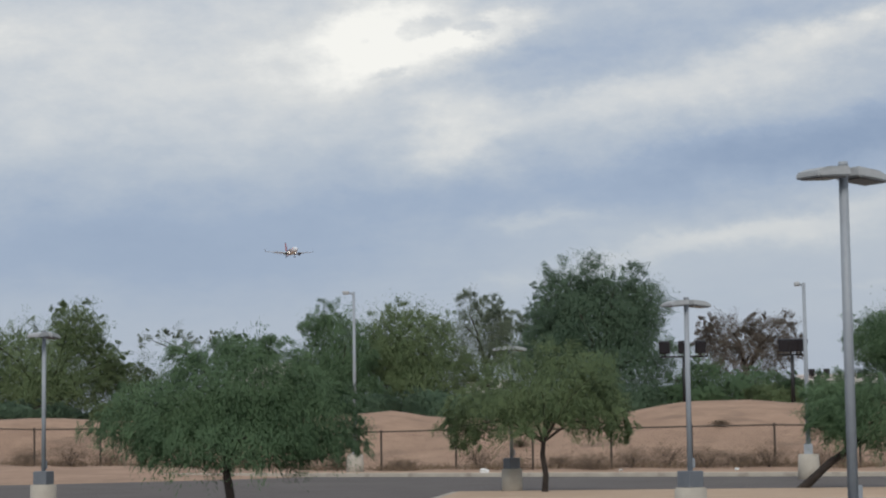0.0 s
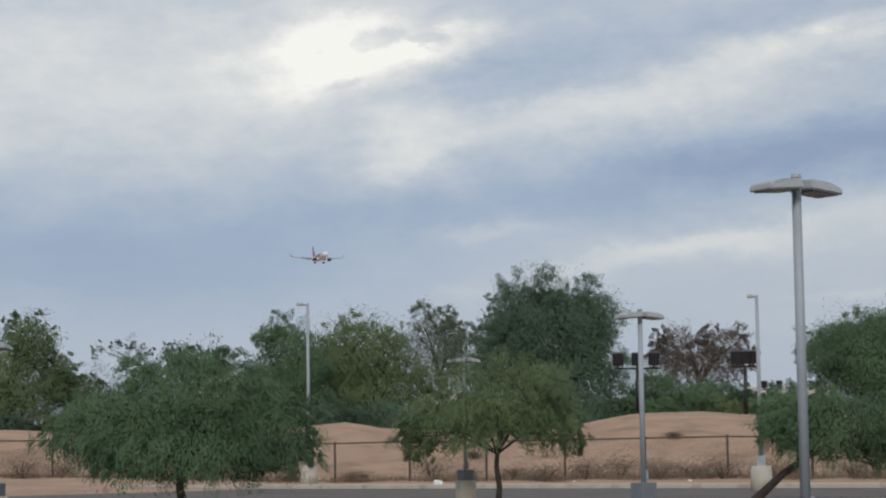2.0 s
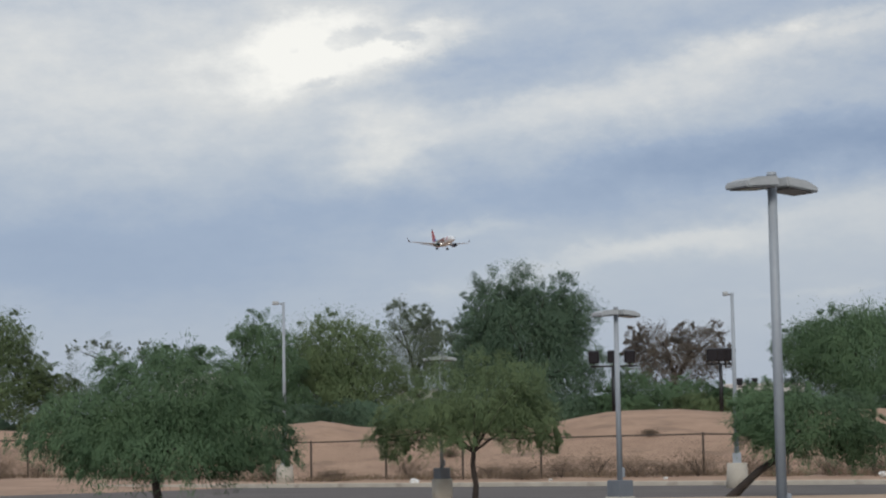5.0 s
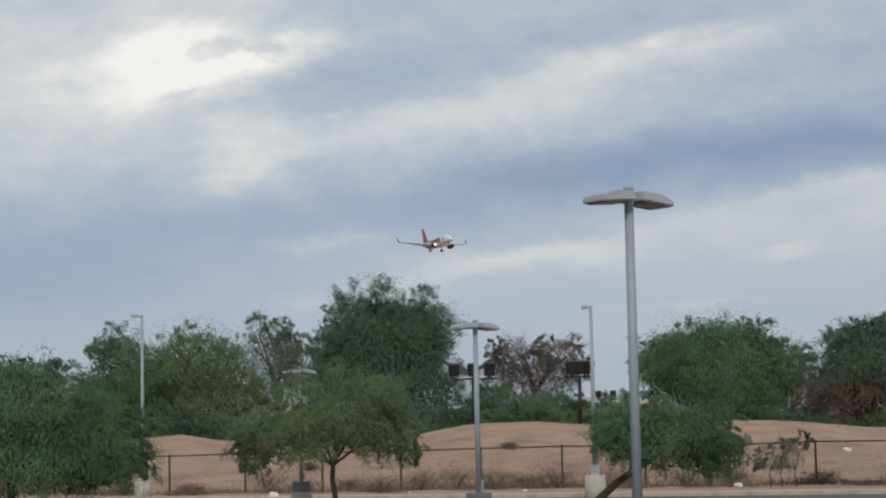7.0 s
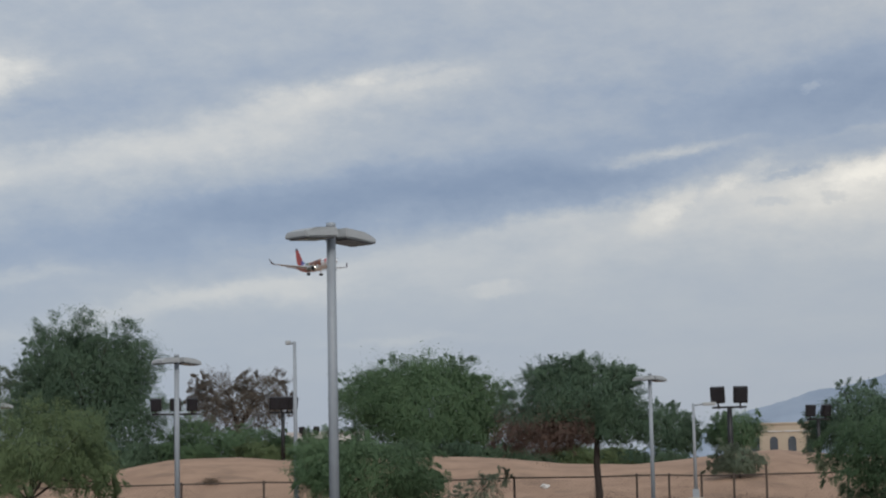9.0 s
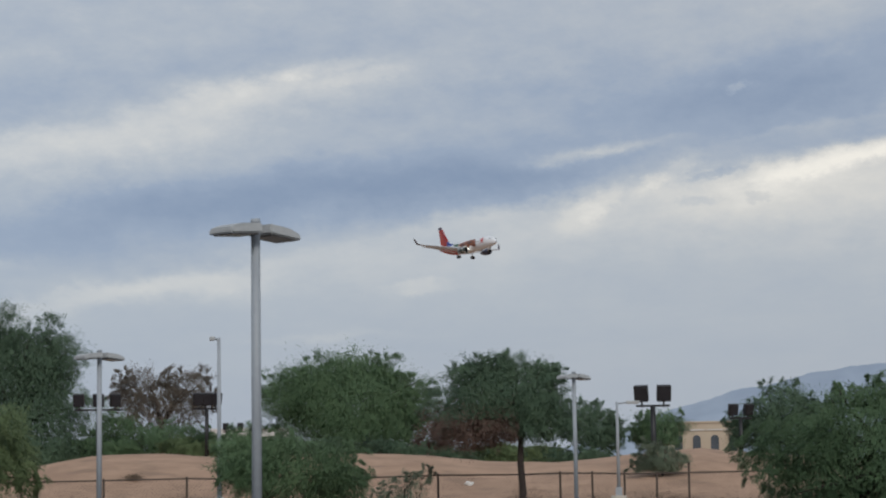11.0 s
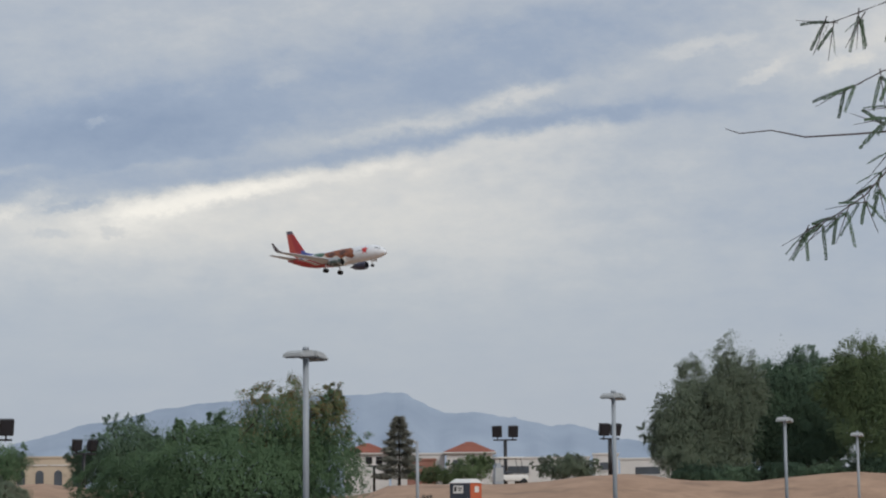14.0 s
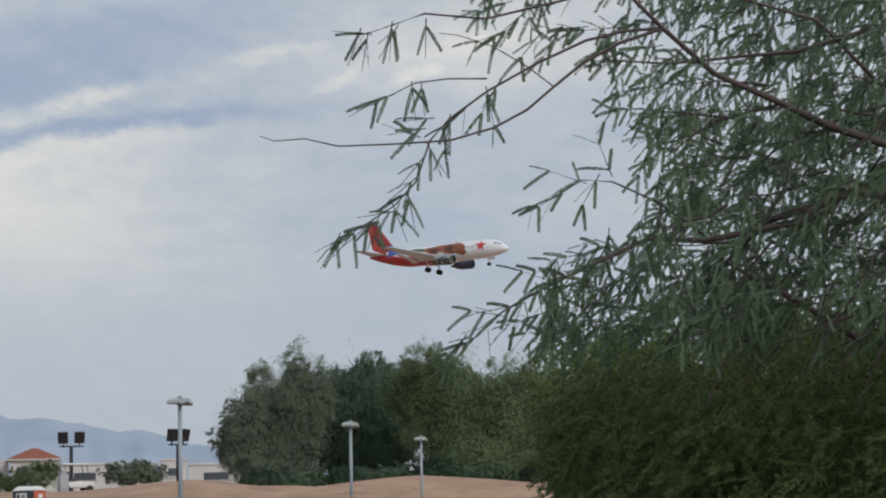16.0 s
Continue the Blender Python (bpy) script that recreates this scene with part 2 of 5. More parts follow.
def material(name, a, b, scale=3.0, rough=0.8, metal=0.0, bump=0.0, fine=40.0, island=0.0, stain=None, stain_scale=0.6, emit=0.0, translucent=0.0):
    """A surface whose colour runs from a to b with a coarse and a fine noise; stain: a third colour in patches."""
    m = bpy.data.materials.new(name)
    m.use_nodes = True
    nt = m.node_tree
    bs = nt.nodes["Principled BSDF"]
    bs.inputs["Roughness"].default_value, bs.inputs["Metallic"].default_value = rough, metal
    geo = nt.nodes.new("ShaderNodeNewGeometry")
    n1, n2 = nt.nodes.new("ShaderNodeTexNoise"), nt.nodes.new("ShaderNodeTexNoise")
    tc = nt.nodes.new("ShaderNodeTexCoord")
    for n, s, d in ((n1, scale, 5), (n2, fine, 3)):
        n.inputs["Scale"].default_value, n.inputs["Detail"].default_value = s, d
        link(nt, tc.outputs["Object"], n.inputs["Vector"])
    f = maths(nt, "ADD", maths(nt, "MULTIPLY_ADD", n1.outputs[0], 1.5, -0.5), maths(nt, "MULTIPLY_ADD", n2.outputs[0], 0.8, -0.4))
    if island:
        f = maths(nt, "ADD", f, maths(nt, "MULTIPLY_ADD", geo.outputs["Random Per Island"], 2 * island, -island))
    mix = nt.nodes.new("ShaderNodeMix")
    mix.data_type = "RGBA"
    link(nt, f, mix.inputs[0])
    mix.inputs[6].default_value, mix.inputs[7].default_value = (*a, 1), (*b, 1)
    col = mix.outputs[2]
    if stain:
        n3 = nt.nodes.new("ShaderNodeTexNoise")
        n3.inputs["Scale"].default_value, n3.inputs["Detail"].default_value = stain_scale, 6
        link(nt, tc.outputs["Object"], n3.inputs["Vector"])
        k = maths(nt, "MULTIPLY_ADD", n3.outputs[0], 6.0, -3.3)
        k = maths(nt, "MINIMUM", maths(nt, "MAXIMUM", k, 0.0), 0.8)
        m2 = nt.nodes.new("ShaderNodeMix")
        m2.data_type = "RGBA"
        link(nt, k, m2.inputs[0])
        link(nt, col, m2.inputs[6])
        m2.inputs[7].default_value = (*stain, 1)
        col = m2.outputs[2]
    link(nt, col, bs.inputs["Base Color"])
    if bump:
        bp = nt.nodes.new("ShaderNodeBump")
        bp.inputs["Strength"].default_value, bp.inputs["Distance"].default_value = bump, 0.02
        link(nt, n2.outputs[0], bp.inputs["Height"])
        link(nt, bp.outputs[0], bs.inputs["Normal"])
    if emit:
        link(nt, col, bs.inputs["Emission Color"])
        bs.inputs["Emission Strength"].default_value = emit
    if translucent:
        tr = nt.nodes.new("ShaderNodeBsdfTranslucent")
        link(nt, col, tr.inputs[0])
        ms = nt.nodes.new("ShaderNodeMixShader")
        ms.inputs[0].default_value = translucent
        link(nt, bs.outputs[0], ms.inputs[1])
        link(nt, tr.outputs[0], ms.inputs[2])
        link(nt, ms.outputs[0], nt.nodes["Material Output"].inputs[0])
    return m


DIRT = material("dry_desert_dirt", (0.30, 0.192, 0.128), (0.48, 0.318, 0.216), 0.45, 0.95, bump=1.0, fine=2.2, stain=(0.22, 0.145, 0.098), stain_scale=0.4)
SAND = material("pale_sand", (0.42, 0.30, 0.205), (0.52, 0.385, 0.27), 0.8, 0.95, bump=0.4, fine=9.0)
ASPHALT = material("worn_asphalt", (0.092, 0.079, 0.071), (0.138, 0.120, 0.108), 0.5, 0.9, bump=0.4, fine=30.0, stain=(0.13, 0.115, 0.10), stain_scale=0.12)
CONCRETE = material("concrete", (0.36, 0.33, 0.28), (0.50, 0.46, 0.39), 2.5, 0.9, bump=0.3, fine=35, stain=(0.26, 0.23, 0.19), stain_scale=1.8)
POLE = material("grey_painted_steel", (0.268, 0.295, 0.325), (0.335, 0.37, 0.40), 3.0, 0.55, bump=0.05, fine=20)
HEAD = material("pale_lamp_housing", (0.33, 0.345, 0.35), (0.42, 0.435, 0.44), 4.0, 0.5)
LENS = material("lamp_lens", (0.16, 0.15, 0.14), (0.24, 0.22, 0.20), 6.0, 0.25)
BOXBLUE = material("blue_grey_cover", (0.125, 0.14, 0.16), (0.175, 0.19, 0.21), 4.0, 0.7)
BLACK = material("black_steel", (0.006, 0.006, 0.008), (0.016, 0.016, 0.019), 4.0, 0.5)
GLASSDK = material("dark_lamp_glass", (0.010, 0.011, 0.016), (0.022, 0.025, 0.032), 5.0, 0.4)
RUST = material("rusty_fence_steel", (0.055, 0.042, 0.034), (0.10, 0.075, 0.06), 6.0, 0.85)
BARK = material("bark", (0.022, 0.017, 0.015), (0.055, 0.042, 0.034), 7.0, 0.95, bump=0.8, fine=45)
TWIG = material("red_brown_twig", (0.055, 0.038, 0.036), (0.11, 0.075, 0.065), 14.0, 0.8)


def leaf(name, a, b, centre=0.5, rounded=1.5):
    """Foliage: the blades share the crown's rounded shading, as fine leaves do from afar."""
    m = material(name, a, b, 0.9, 0.8, island=0.10, fine=2.6, translucent=0.28)
    nt = m.node_tree
    tc, geo = nt.nodes.new("ShaderNodeTexCoord"), nt.nodes.new("ShaderNodeNewGeometry")
    sub, unit, mix, nrm = (nt.nodes.new("ShaderNodeVectorMath") for _ in range(4))
    sub.operation, unit.operation, mix.operation, nrm.operation = "SUBTRACT", "NORMALIZE", "MULTIPLY_ADD", "NORMALIZE"
    link(nt, tc.outputs["Object"], sub.inputs[0])
    sub.inputs[1].default_value = (0, 0, centre)
    link(nt, sub.outputs[0], unit.inputs[0])
    link(nt, unit.outputs[0], mix.inputs[0])
    mix.inputs[1].default_value = (rounded, rounded, rounded)
    link(nt, geo.outputs["Normal"], mix.inputs[2])
    link(nt, mix.outputs[0], nrm.inputs[0])
    for n in nt.nodes:
        if n.type in ("BSDF_PRINCIPLED", "BSDF_TRANSLUCENT"):
            link(nt, nrm.outputs[0], n.inputs["Normal"])
    return m


LEAF_MESQUITE = leaf("mesquite_leaves", (0.094, 0.168, 0.085), (0.168, 0.269, 0.128))
LEAF_DARK = leaf("dark_leaves", (0.082, 0.142, 0.090), (0.146, 0.227, 0.132))
LEAF_OLIVE = leaf("olive_leaves", (0.121, 0.179, 0.081), (0.208, 0.274, 0.123))
LEAF_GREY = leaf("grey_green_leaves", (0.137, 0.179, 0.123), (0.230, 0.274, 0.185))
LEAF_BROWN = leaf("browning_leaves", (0.115, 0.095, 0.078), (0.216, 0.182, 0.142))
LEAF_RED = leaf("red_brown_dead_twigs", (0.14, 0.092, 0.075), (0.23, 0.155, 0.125))
LEAF_NEAR = leaf("near_mesquite_leaflets", (0.06, 0.105, 0.06), (0.19, 0.265, 0.135), rounded=0.5)
LEAF_LOW = leaf("shaded_yellow_green_leaves", (0.10, 0.150, 0.050), (0.235, 0.285, 0.10), rounded=0.35)
LEAF_CONIFER = leaf("grey_brown_needles", (0.20, 0.205, 0.17), (0.32, 0.32, 0.27))
LEAF_YELLOW = leaf("yellowing_leaves", (0.17, 0.135, 0.055), (0.29, 0.24, 0.11))
DRY = leaf("dry_brush", (0.115, 0.082, 0.055), (0.23, 0.165, 0.11), -1.0)
STRAW = material("dry_straw", (0.16, 0.115, 0.075), (0.29, 0.215, 0.145), 0.6, 0.9, fine=3.0, island=0.3)


# ---------------------------------------------------------------- mesh helpers
def ob_from(name, verts, faces, mats, parent=None, smooth=False, index=None):
    me = bpy.data.meshes.new(name)
    me.from_pydata([tuple(v) for v in verts], [], faces)
    for m in (mats if isinstance(mats, (list, tuple)) else [mats]):
        me.materials.append(m)
    if smooth:
        me.polygons.foreach_set("use_smooth", [True] * len(me.polygons))
    if index is not None:
        me.polygons.foreach_set("material_index", index)
    me.update()
    ob = new(name, me)
    ob.parent = parent
    return ob


def part(name, bm, mat, parent=None, label="", smooth=False):
    me = bpy.data.meshes.new(name)
    bmesh.ops.recalc_face_normals(bm, faces=bm.faces)
    bm.to_mesh(me)
    bm.free()
    me.materials.append(mat)
    if smooth:
        me.polygons.foreach_set("use_smooth", [True] * len(me.polygons))
    ob = new(name, me)
    ob.parent = parent
    if label:
        tagged(ob, label)
    return ob


def empty(name, m, label, category, group=""):
    ob = new(name)
    ob.matrix_world = m
    return tagged(ob, label, category, group)


def box(bm, cx, cy, cz, sx, sy, sz, bevel=0.0, m=None):
    r = bmesh.ops.create_cube(bm, size=1.0, matrix=(m or Matrix()) @ Matrix.Translation((cx, cy, cz)) @ Matrix.Diagonal((sx, sy, sz, 1)))
    if bevel:
        es = list({e for v in r["verts"] for e in v.link_edges})
        bmesh.ops.bevel(bm, geom=es, offset=bevel, segments=2, affect="EDGES", profile=0.6)
    return r


def cyl(bm, a, b, r1, r2, n=12):
    a, b = Vector(a), Vector(b)
    d = b - a
    m = Matrix.Translation((a + b) / 2) @ d.to_track_quat("Z", "Y").to_matrix().to_4x4()
    return bmesh.ops.create_cone(bm, cap_ends=True, segments=n, radius1=r1, radius2=r2, depth=d.length, matrix=m)


def tube(points, radii, n=7):
    """A bent, tapering limb through the points: verts, faces."""
    vs, fs = [], []
    pts = [Vector(p) for p in points]
    for i, p in enumerate(pts):
        d = (pts[min(i + 1, len(pts) - 1)] - pts[max(i - 1, 0)]).normalized()
        u = d.orthogonal().normalized()
        w = d.cross(u)
        for k in range(n):
            t = 2 * math.pi * k / n
            vs.append(p + (u * math.cos(t) + w * math.sin(t)) * radii[i])
    for i in range(len(pts) - 1):
        for k in range(n):
            a, b = i * n + k, i * n + (k + 1) % n
            fs.append((a, b, b + n, a + n))
    vs.append(pts[-1])
    top = len(vs) - 1
    for k in range(n):
        fs.append(((len(pts) - 1) * n + k, (len(pts) - 1) * n + (k + 1) % n, top))
    return vs, fs


def leaf_mesh(name, centres, dirs, lengths, widths, rng, mat, parent, facing=None, corners=4):
    """Many single leaves or leafy sprays: a bent, pointed blade each; facing: the way each blade's flat side looks."""
    n = len(centres)
    dirs = dirs / np.linalg.norm(dirs, axis=1)[:, None]
    side = np.cross(dirs, rng.normal(size=(n, 3)) if facing is None else facing)
    side /= np.linalg.norm(side, axis=1)[:, None] + 1e-9
    nor = np.cross(dirs, side)
    L, W = lengths[:, None], widths[:, None]
    if corners == 3:
        ring = [centres - side * W * 0.5, centres + side * W * 0.5, centres + dirs * L - nor * L * 0.08]
    else:
        ring = [centres, centres + dirs * L * 0.45 + side * W * 0.5 + nor * L * 0.06, centres + dirs * L - nor * L * 0.08, centres + dirs * L * 0.45 - side * W * 0.5 + nor * L * 0.06]
    k = len(ring)
    co = np.stack(ring, 1).reshape(-1, 3).astype(np.float32)
    me = bpy.data.meshes.new(name)
    me.vertices.add(k * n)
    me.vertices.foreach_set("co", co.ravel())
    me.loops.add(k * n)
    me.loops.foreach_set("vertex_index", np.arange(k * n, dtype=np.int32))
    me.polygons.add(n)
    me.polygons.foreach_set("loop_start", np.arange(0, k * n, k, dtype=np.int32))
    me.polygons.foreach_set("loop_total", np.full(n, k, dtype=np.int32))
    me.materials.append(mat)
    me.update(calc_edges=True)
    ob = new(name, me)
    ob.parent = parent
    return ob


# ---------------------------------------------------------------- ground
CREST = [(-40, 0.4), (-12.2, 0.46), (-10.8, 0.47), (-9.5, 0.38), (-3.6, 0.46), (-1.5, 0.58), (-0.3, 0.37), (3, 0.22), (5.1, 0.45), (6.4, 0.68),
         (7.3, 0.72), (8.5, 0.73), (9.7, 0.65), (14, 0.64), (15.9, 0.6), (17.6, 0.36), (19.7, 0.36), (21.2, 0.49), (23.4, 0.66),
         (24.5, 0.52), (28, 0.3), (32.3, 0.22), (33, 0.48), (34.2, 0.56), (36.4, 0.5), (37.4, 0.57), (38.6, 0.75), (39.5, 0.77),
         (40.5, 0.68), (41.7, 0.57), (43, 0.52), (44.4, 0.64), (46, 0.76), (47.5, 0.65), (49, 0.5), (80, 0.45)]
CREST_R = 112.0
FENCE_D, FENCE_AZ = 80.0, 19.0


def fence_r(az):
    return FENCE_D / max(0.35, math.cos(radians(az - FENCE_AZ)))


def smooth(a, b, x):
    t = min(1.0, max(0.0, (x - a) / (b - a)))
    return t * t * (3 - 2 * t)


def ground_z(az, r):
    """The berm behind the fence: its crest's height changes along the fence."""
    el = float(np.interp(az, [c[0] for c in CREST], [c[1] for c in CREST]))
    fr = fence_r(az)
    foot = 0.35 * smooth(0, -14, az) * smooth(66, 84, r) - 0.25 * smooth(30, 42, az) * smooth(66, 80, r)
    if r <= fr + 1:
        z = foot
    else:
        k = smooth(fr + 1, CREST_R, r)
        top = EYE + CREST_R * math.tan(radians(el))
        z = foot + (top - foot) * k
    if r > CREST_R:
        back = EYE + min(r, 190) * math.tan(radians(el * 0.95))
        z = z + (back - z) * smooth(CREST_R, CREST_R + 14, r)
    z *= 1 - smooth(400, 1200, r)
    return z + 0.10 * noise.noise((az * 0.9, r * 0.12, 0.3)) * smooth(72, 84, r) * (1 - smooth(300, 500, r))


def on_ground(az, d):
    return bearing(az, d, ground_z(az, d))


def make_ground():
    azs = [-180 + 10 * i for i in range(15)] + [-30 + 0.5 * i for i in range(180)] + [60 + 10 * i for i in range(12)]
    rs = [0, 10, 20, 30, 40, 48, 54, 60, 66, 70, 73, 76, 79] + [81 + 1.6 * i for i in range(30)] + [131, 136, 142, 150, 160, 175, 190, 215, 250, 300, 400, 600, 900, 1300, 2000, 3200, 4700]
    vs, fs = [], []
    for r in rs:
        for a in azs:
            vs.append(bearing(a, r, ground_z(a, r) - 0.03))
    n = len(azs)
    for i in range(len(rs) - 1):
        for k in range(n):
            a, b = i * n + k, i * n + (k + 1) % n
            fs.append((a, a + n, b + n, b))
    ob = ob_from("ground", vs, fs, DIRT, smooth=True)
    tagged(ob, "bare tan desert dirt rising to a low bank behind the fence", "ground", kind="structure")


make_ground()


ROAD_AZ, ISLAND_AZ = 28.0, 6.0       # the far kerb and the island lie square to these bearings


def island_here(p):
    q = pose(0, 0, 0, 0, 0, ISLAND_AZ) @ p
    return -5.3 < q.x < 84 and 44.5 < q.y < 51.9


def slab(name, x0, x1, y0, y1, z0, z1, mat, label, category, turn=0.0):
    bm = bmesh.new()
    box(bm, (x0 + x1) / 2, (y0 + y1) / 2, (z0 + z1) / 2, x1 - x0, y1 - y0, z1 - z0, 0.02)
    ob = tagged(part(name, bm, mat), label, category, kind="structure")
    ob.matrix_world = pose(0, 0, 0, 0, 0, -turn)
    return ob


slab("road", -190, 190, -60, 62.7, -0.25, 0.0, ASPHALT, "worn grey asphalt road and parking lot surface", "road", ROAD_AZ)
slab("kerb", -190, 190, 62.7, 63.05, -0.25, 0.13, CONCRETE, "pale concrete kerb along the far side of the road", "kerb", ROAD_AZ)
slab("verge", -190, 190, 63.05, 66.0, -0.25, 0.09, SAND, "pale sandy verge between the kerb and the fence", "verge", ROAD_AZ)
slab("island_kerb", -5.3, 84, 44.5, 51.9, -0.25, 0.05, CONCRETE, "pale concrete kerb round a planted parking island", "kerb", ISLAND_AZ)
slab("island", -5.1, 83.8, 44.7, 51.7, -0.10, 0.065, SAND, "sandy planted parking island with trees and lamps", "island", ISLAND_AZ)


# ---------------------------------------------------------------- distance
RIDGE = [(17, 0.3), (19, 0.6), (21, 1.0), (22.5, 1.68), (23.7, 1.99), (24.5, 2.26), (25.3, 2.33), (26.4, 2.63), (27.4, 2.78), (28.6, 2.9), (30.5, 3.04), (32, 3.04), (33.1, 3.1),
         (33.4, 3.09), (34, 2.75), (34.6, 2.5), (35.4, 2.53), (36.5, 2.36), (37.5, 2.11), (38.1, 2.18), (39.4, 1.77), (40.5, 1.59), (44, 0.9), (50, 0.5)]
# distance haze is painted into the blue-grey rock, which also glows by itself
HAZE = material("far_rock_painted_haze", rgb(110, 122, 137), rgb(132, 142, 155), 0.004, 1.0, fine=0.012, emit=0.50)


def make_mountains():
    d, vs, fs = 4200.0, [], []
    azs = [17 + 0.15 * i for i in range(221)]
    for a in azs:
        e = float(np.interp(a, [c[0] for c in RIDGE], [c[1] for c in RIDGE])) + 0.03 * noise.noise((a * 1.9, 0, 0)) + 0.035 * noise.noise((a * 5, 1, 0)) + 0.025 * noise.noise((a * 13, 1, 0))
        for k in range(7):
            f = k / 6
            gully = 90 * noise.noise((a * 1.3, f * 2, 4.0)) * f * (1 - f) * 4
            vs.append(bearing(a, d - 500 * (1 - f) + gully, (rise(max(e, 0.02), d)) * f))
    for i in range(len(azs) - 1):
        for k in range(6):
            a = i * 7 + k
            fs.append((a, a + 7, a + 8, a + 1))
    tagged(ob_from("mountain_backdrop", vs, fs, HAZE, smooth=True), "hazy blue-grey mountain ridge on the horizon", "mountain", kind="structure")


make_mountains()


# ---------------------------------------------------------------- trees
def tree(name, az, d, lobes, mat, label, seed, leaves=9000, trunk=None, size=1.0, sparse=1.0, droop=0.5, lean=0.0, thick=0.10, extra=None, category="tree", core=1.0, tip=None):
    """A tree d metres away. lobes: the crown's masses as bearing, height angle, half width and half height in degrees.
    trunk: bearings of the stems; lean: metres by which a stem's head stands to the right of its foot."""
    rng = np.random.default_rng(seed)
    k = d * math.pi / 180
    base = on_ground(az, d)
    if d < 74:
        base.z = 0.06 if island_here(base) else 0.0
    right = bearing(az + 90, 1)
    away = bearing(az, 1)
    thing = empty(name, Matrix.Translation(base), label, category)
    masses = []
    for a, e, w, h in lobes:
        c = right * ((a - az) * k) + Vector((0, 0, rise(e, d) - base.z))
        masses.append((c, w * k, h * k))
    low = min(c.z - h for c, w, h in masses)
    # smaller knots of growth break the outline of each mass
    knots = []
    for c, w, h in masses:
        for j in range(7):
            t = radians(rng.uniform(-35, 215))
            g = rng.uniform(0.22, 0.42)
            q = c + right * (w * 0.84 * math.cos(t)) + away * (w * rng.uniform(-0.4, 0.4)) + Vector((0, 0, h * 0.84 * math.sin(t)))
            knots.append((q, max(g * w, 0.12), max(g * h * rng.uniform(0.8, 1.3), 0.1)))
    masses = [(c, w * 0.95, h * 0.95) for c, w, h in masses]
    solid = list(masses)
    # stems and limbs
    for s, stem in enumerate(trunk or [az]):
        foot = right * ((stem - az) * k)
        c0 = masses[0][0]
        fork = Vector((foot.x, foot.y, max(0.5, low + 0.25 * (c0.z - low)))) + right * lean
        pts = [foot - Vector((0, 0, 0.15)), foot.lerp(fork, 0.35) + right * 0.04 - Vector((0, 0, 0.02)), foot.lerp(fork, 0.7) - right * 0.03, fork]
        vs, fs = tube(pts, [thick * 1.35, thick * 1.05, thick * 0.95, thick * 0.85], 9)
        ob_from("trunk", vs, fs, BARK, thing, True)
        for c, w, h in masses:
            for j in range(2):
                goal = c + right * w * rng.uniform(-0.65, 0.65) + away * w * rng.uniform(-0.5, 0.5) + Vector((0, 0, h * rng.uniform(0.1, 0.75)))
                if (goal - fork).length > 6.5 or goal.z < fork.z - 0.3:
                    continue
                mid = fork.lerp(goal, 0.45) + Vector((0, 0, 0.15 * (goal - fork).length)) + right * rng.uniform(-0.15, 0.15)
                vs, fs = tube([fork - Vector((0, 0, 0.05)), fork.lerp(mid, 0.5), mid, mid.lerp(goal, 0.6) + right * rng.uniform(-0.1, 0.1), goal], [thick * 0.55, thick * 0.45, thick * 0.33, thick * 0.2, thick * 0.06], 6)
                ob_from("limb", vs, fs, BARK, thing, True)
    # crown: sprays hang in clumps, denser towards the skin of each mass
    masses = masses + knots
    area = [w * h for c, w, h in masses]
    groups = [mat] if not extra else [mat, extra]
    cen, wid = [], []
    for (c, w, h), ar in zip(masses, area):
        n = max(3, int(leaves / 42 * ar / sum(area)))
        v = rng.normal(size=(n, 3))
        v /= np.linalg.norm(v, axis=1)[:, None]
        rad = np.minimum(rng.uniform(0.25, 1.0, n) ** 0.5 * rng.normal(1.0, 0.07, n), 1.04)
        v *= rad[:, None]
        R, A = np.array(right), np.array(away)
        cen.append(np.array(c) + v[:, :1] * w * R + v[:, 1:2] * min(w, 3.2 * h) * 0.85 * A + v[:, 2:] * np.array((0, 0, h)))
        wid.append(np.full(n, 0.16 * math.sqrt(w * h)))
    cen, wid = np.concatenate(cen), np.concatenate(wid)
    # each clump is a feathery spray that leans outwards and hangs
    per = max(6, int(104 * sparse))
    out = cen - np.array(masses[0][0])
    hang = out / (np.linalg.norm(out, axis=1)[:, None] + 0.1) * 0.9 + rng.normal(size=cen.shape) * 0.55 + np.array((0, 0, -0.75 * droop))
    hang /= np.linalg.norm(hang, axis=1)[:, None]
    ball = rng.normal(size=(len(cen) * per, 3))
    ball *= (rng.uniform(0, 1, len(ball)) ** 0.5 / np.linalg.norm(ball, axis=1))[:, None]
    reach = np.repeat(wid * rng.uniform(1.0, 2.0, len(wid)), per)[:, None]
    lines = np.repeat(hang, per, 0)
    pos = np.repeat(cen, per, 0) + ball * reach * 0.95 + lines * reach * rng.uniform(-1.3, 1.3, len(ball))[:, None]
    n = len(pos)
    dirs = lines + rng.normal(size=(n, 3)) * 0.32
    keep = pos[:, 2] > (0.12 if d < 100 else -0.3)
    pos, dirs = pos[keep], dirs[keep]
    n = len(pos)
    slim = 0.55 if d < 100 else 0.45
    ln, wd = rng.uniform(0.10, 0.26, n) * size * slim, rng.uniform(0.016, 0.034, n) * size * (0.8 if d < 100 else 1.1)
    pick = np.zeros(n, bool) if not extra else (pos[:, 2] < low + 0.66 * (masses[0][0].z - low) + rng.normal(0, 0.4, n))
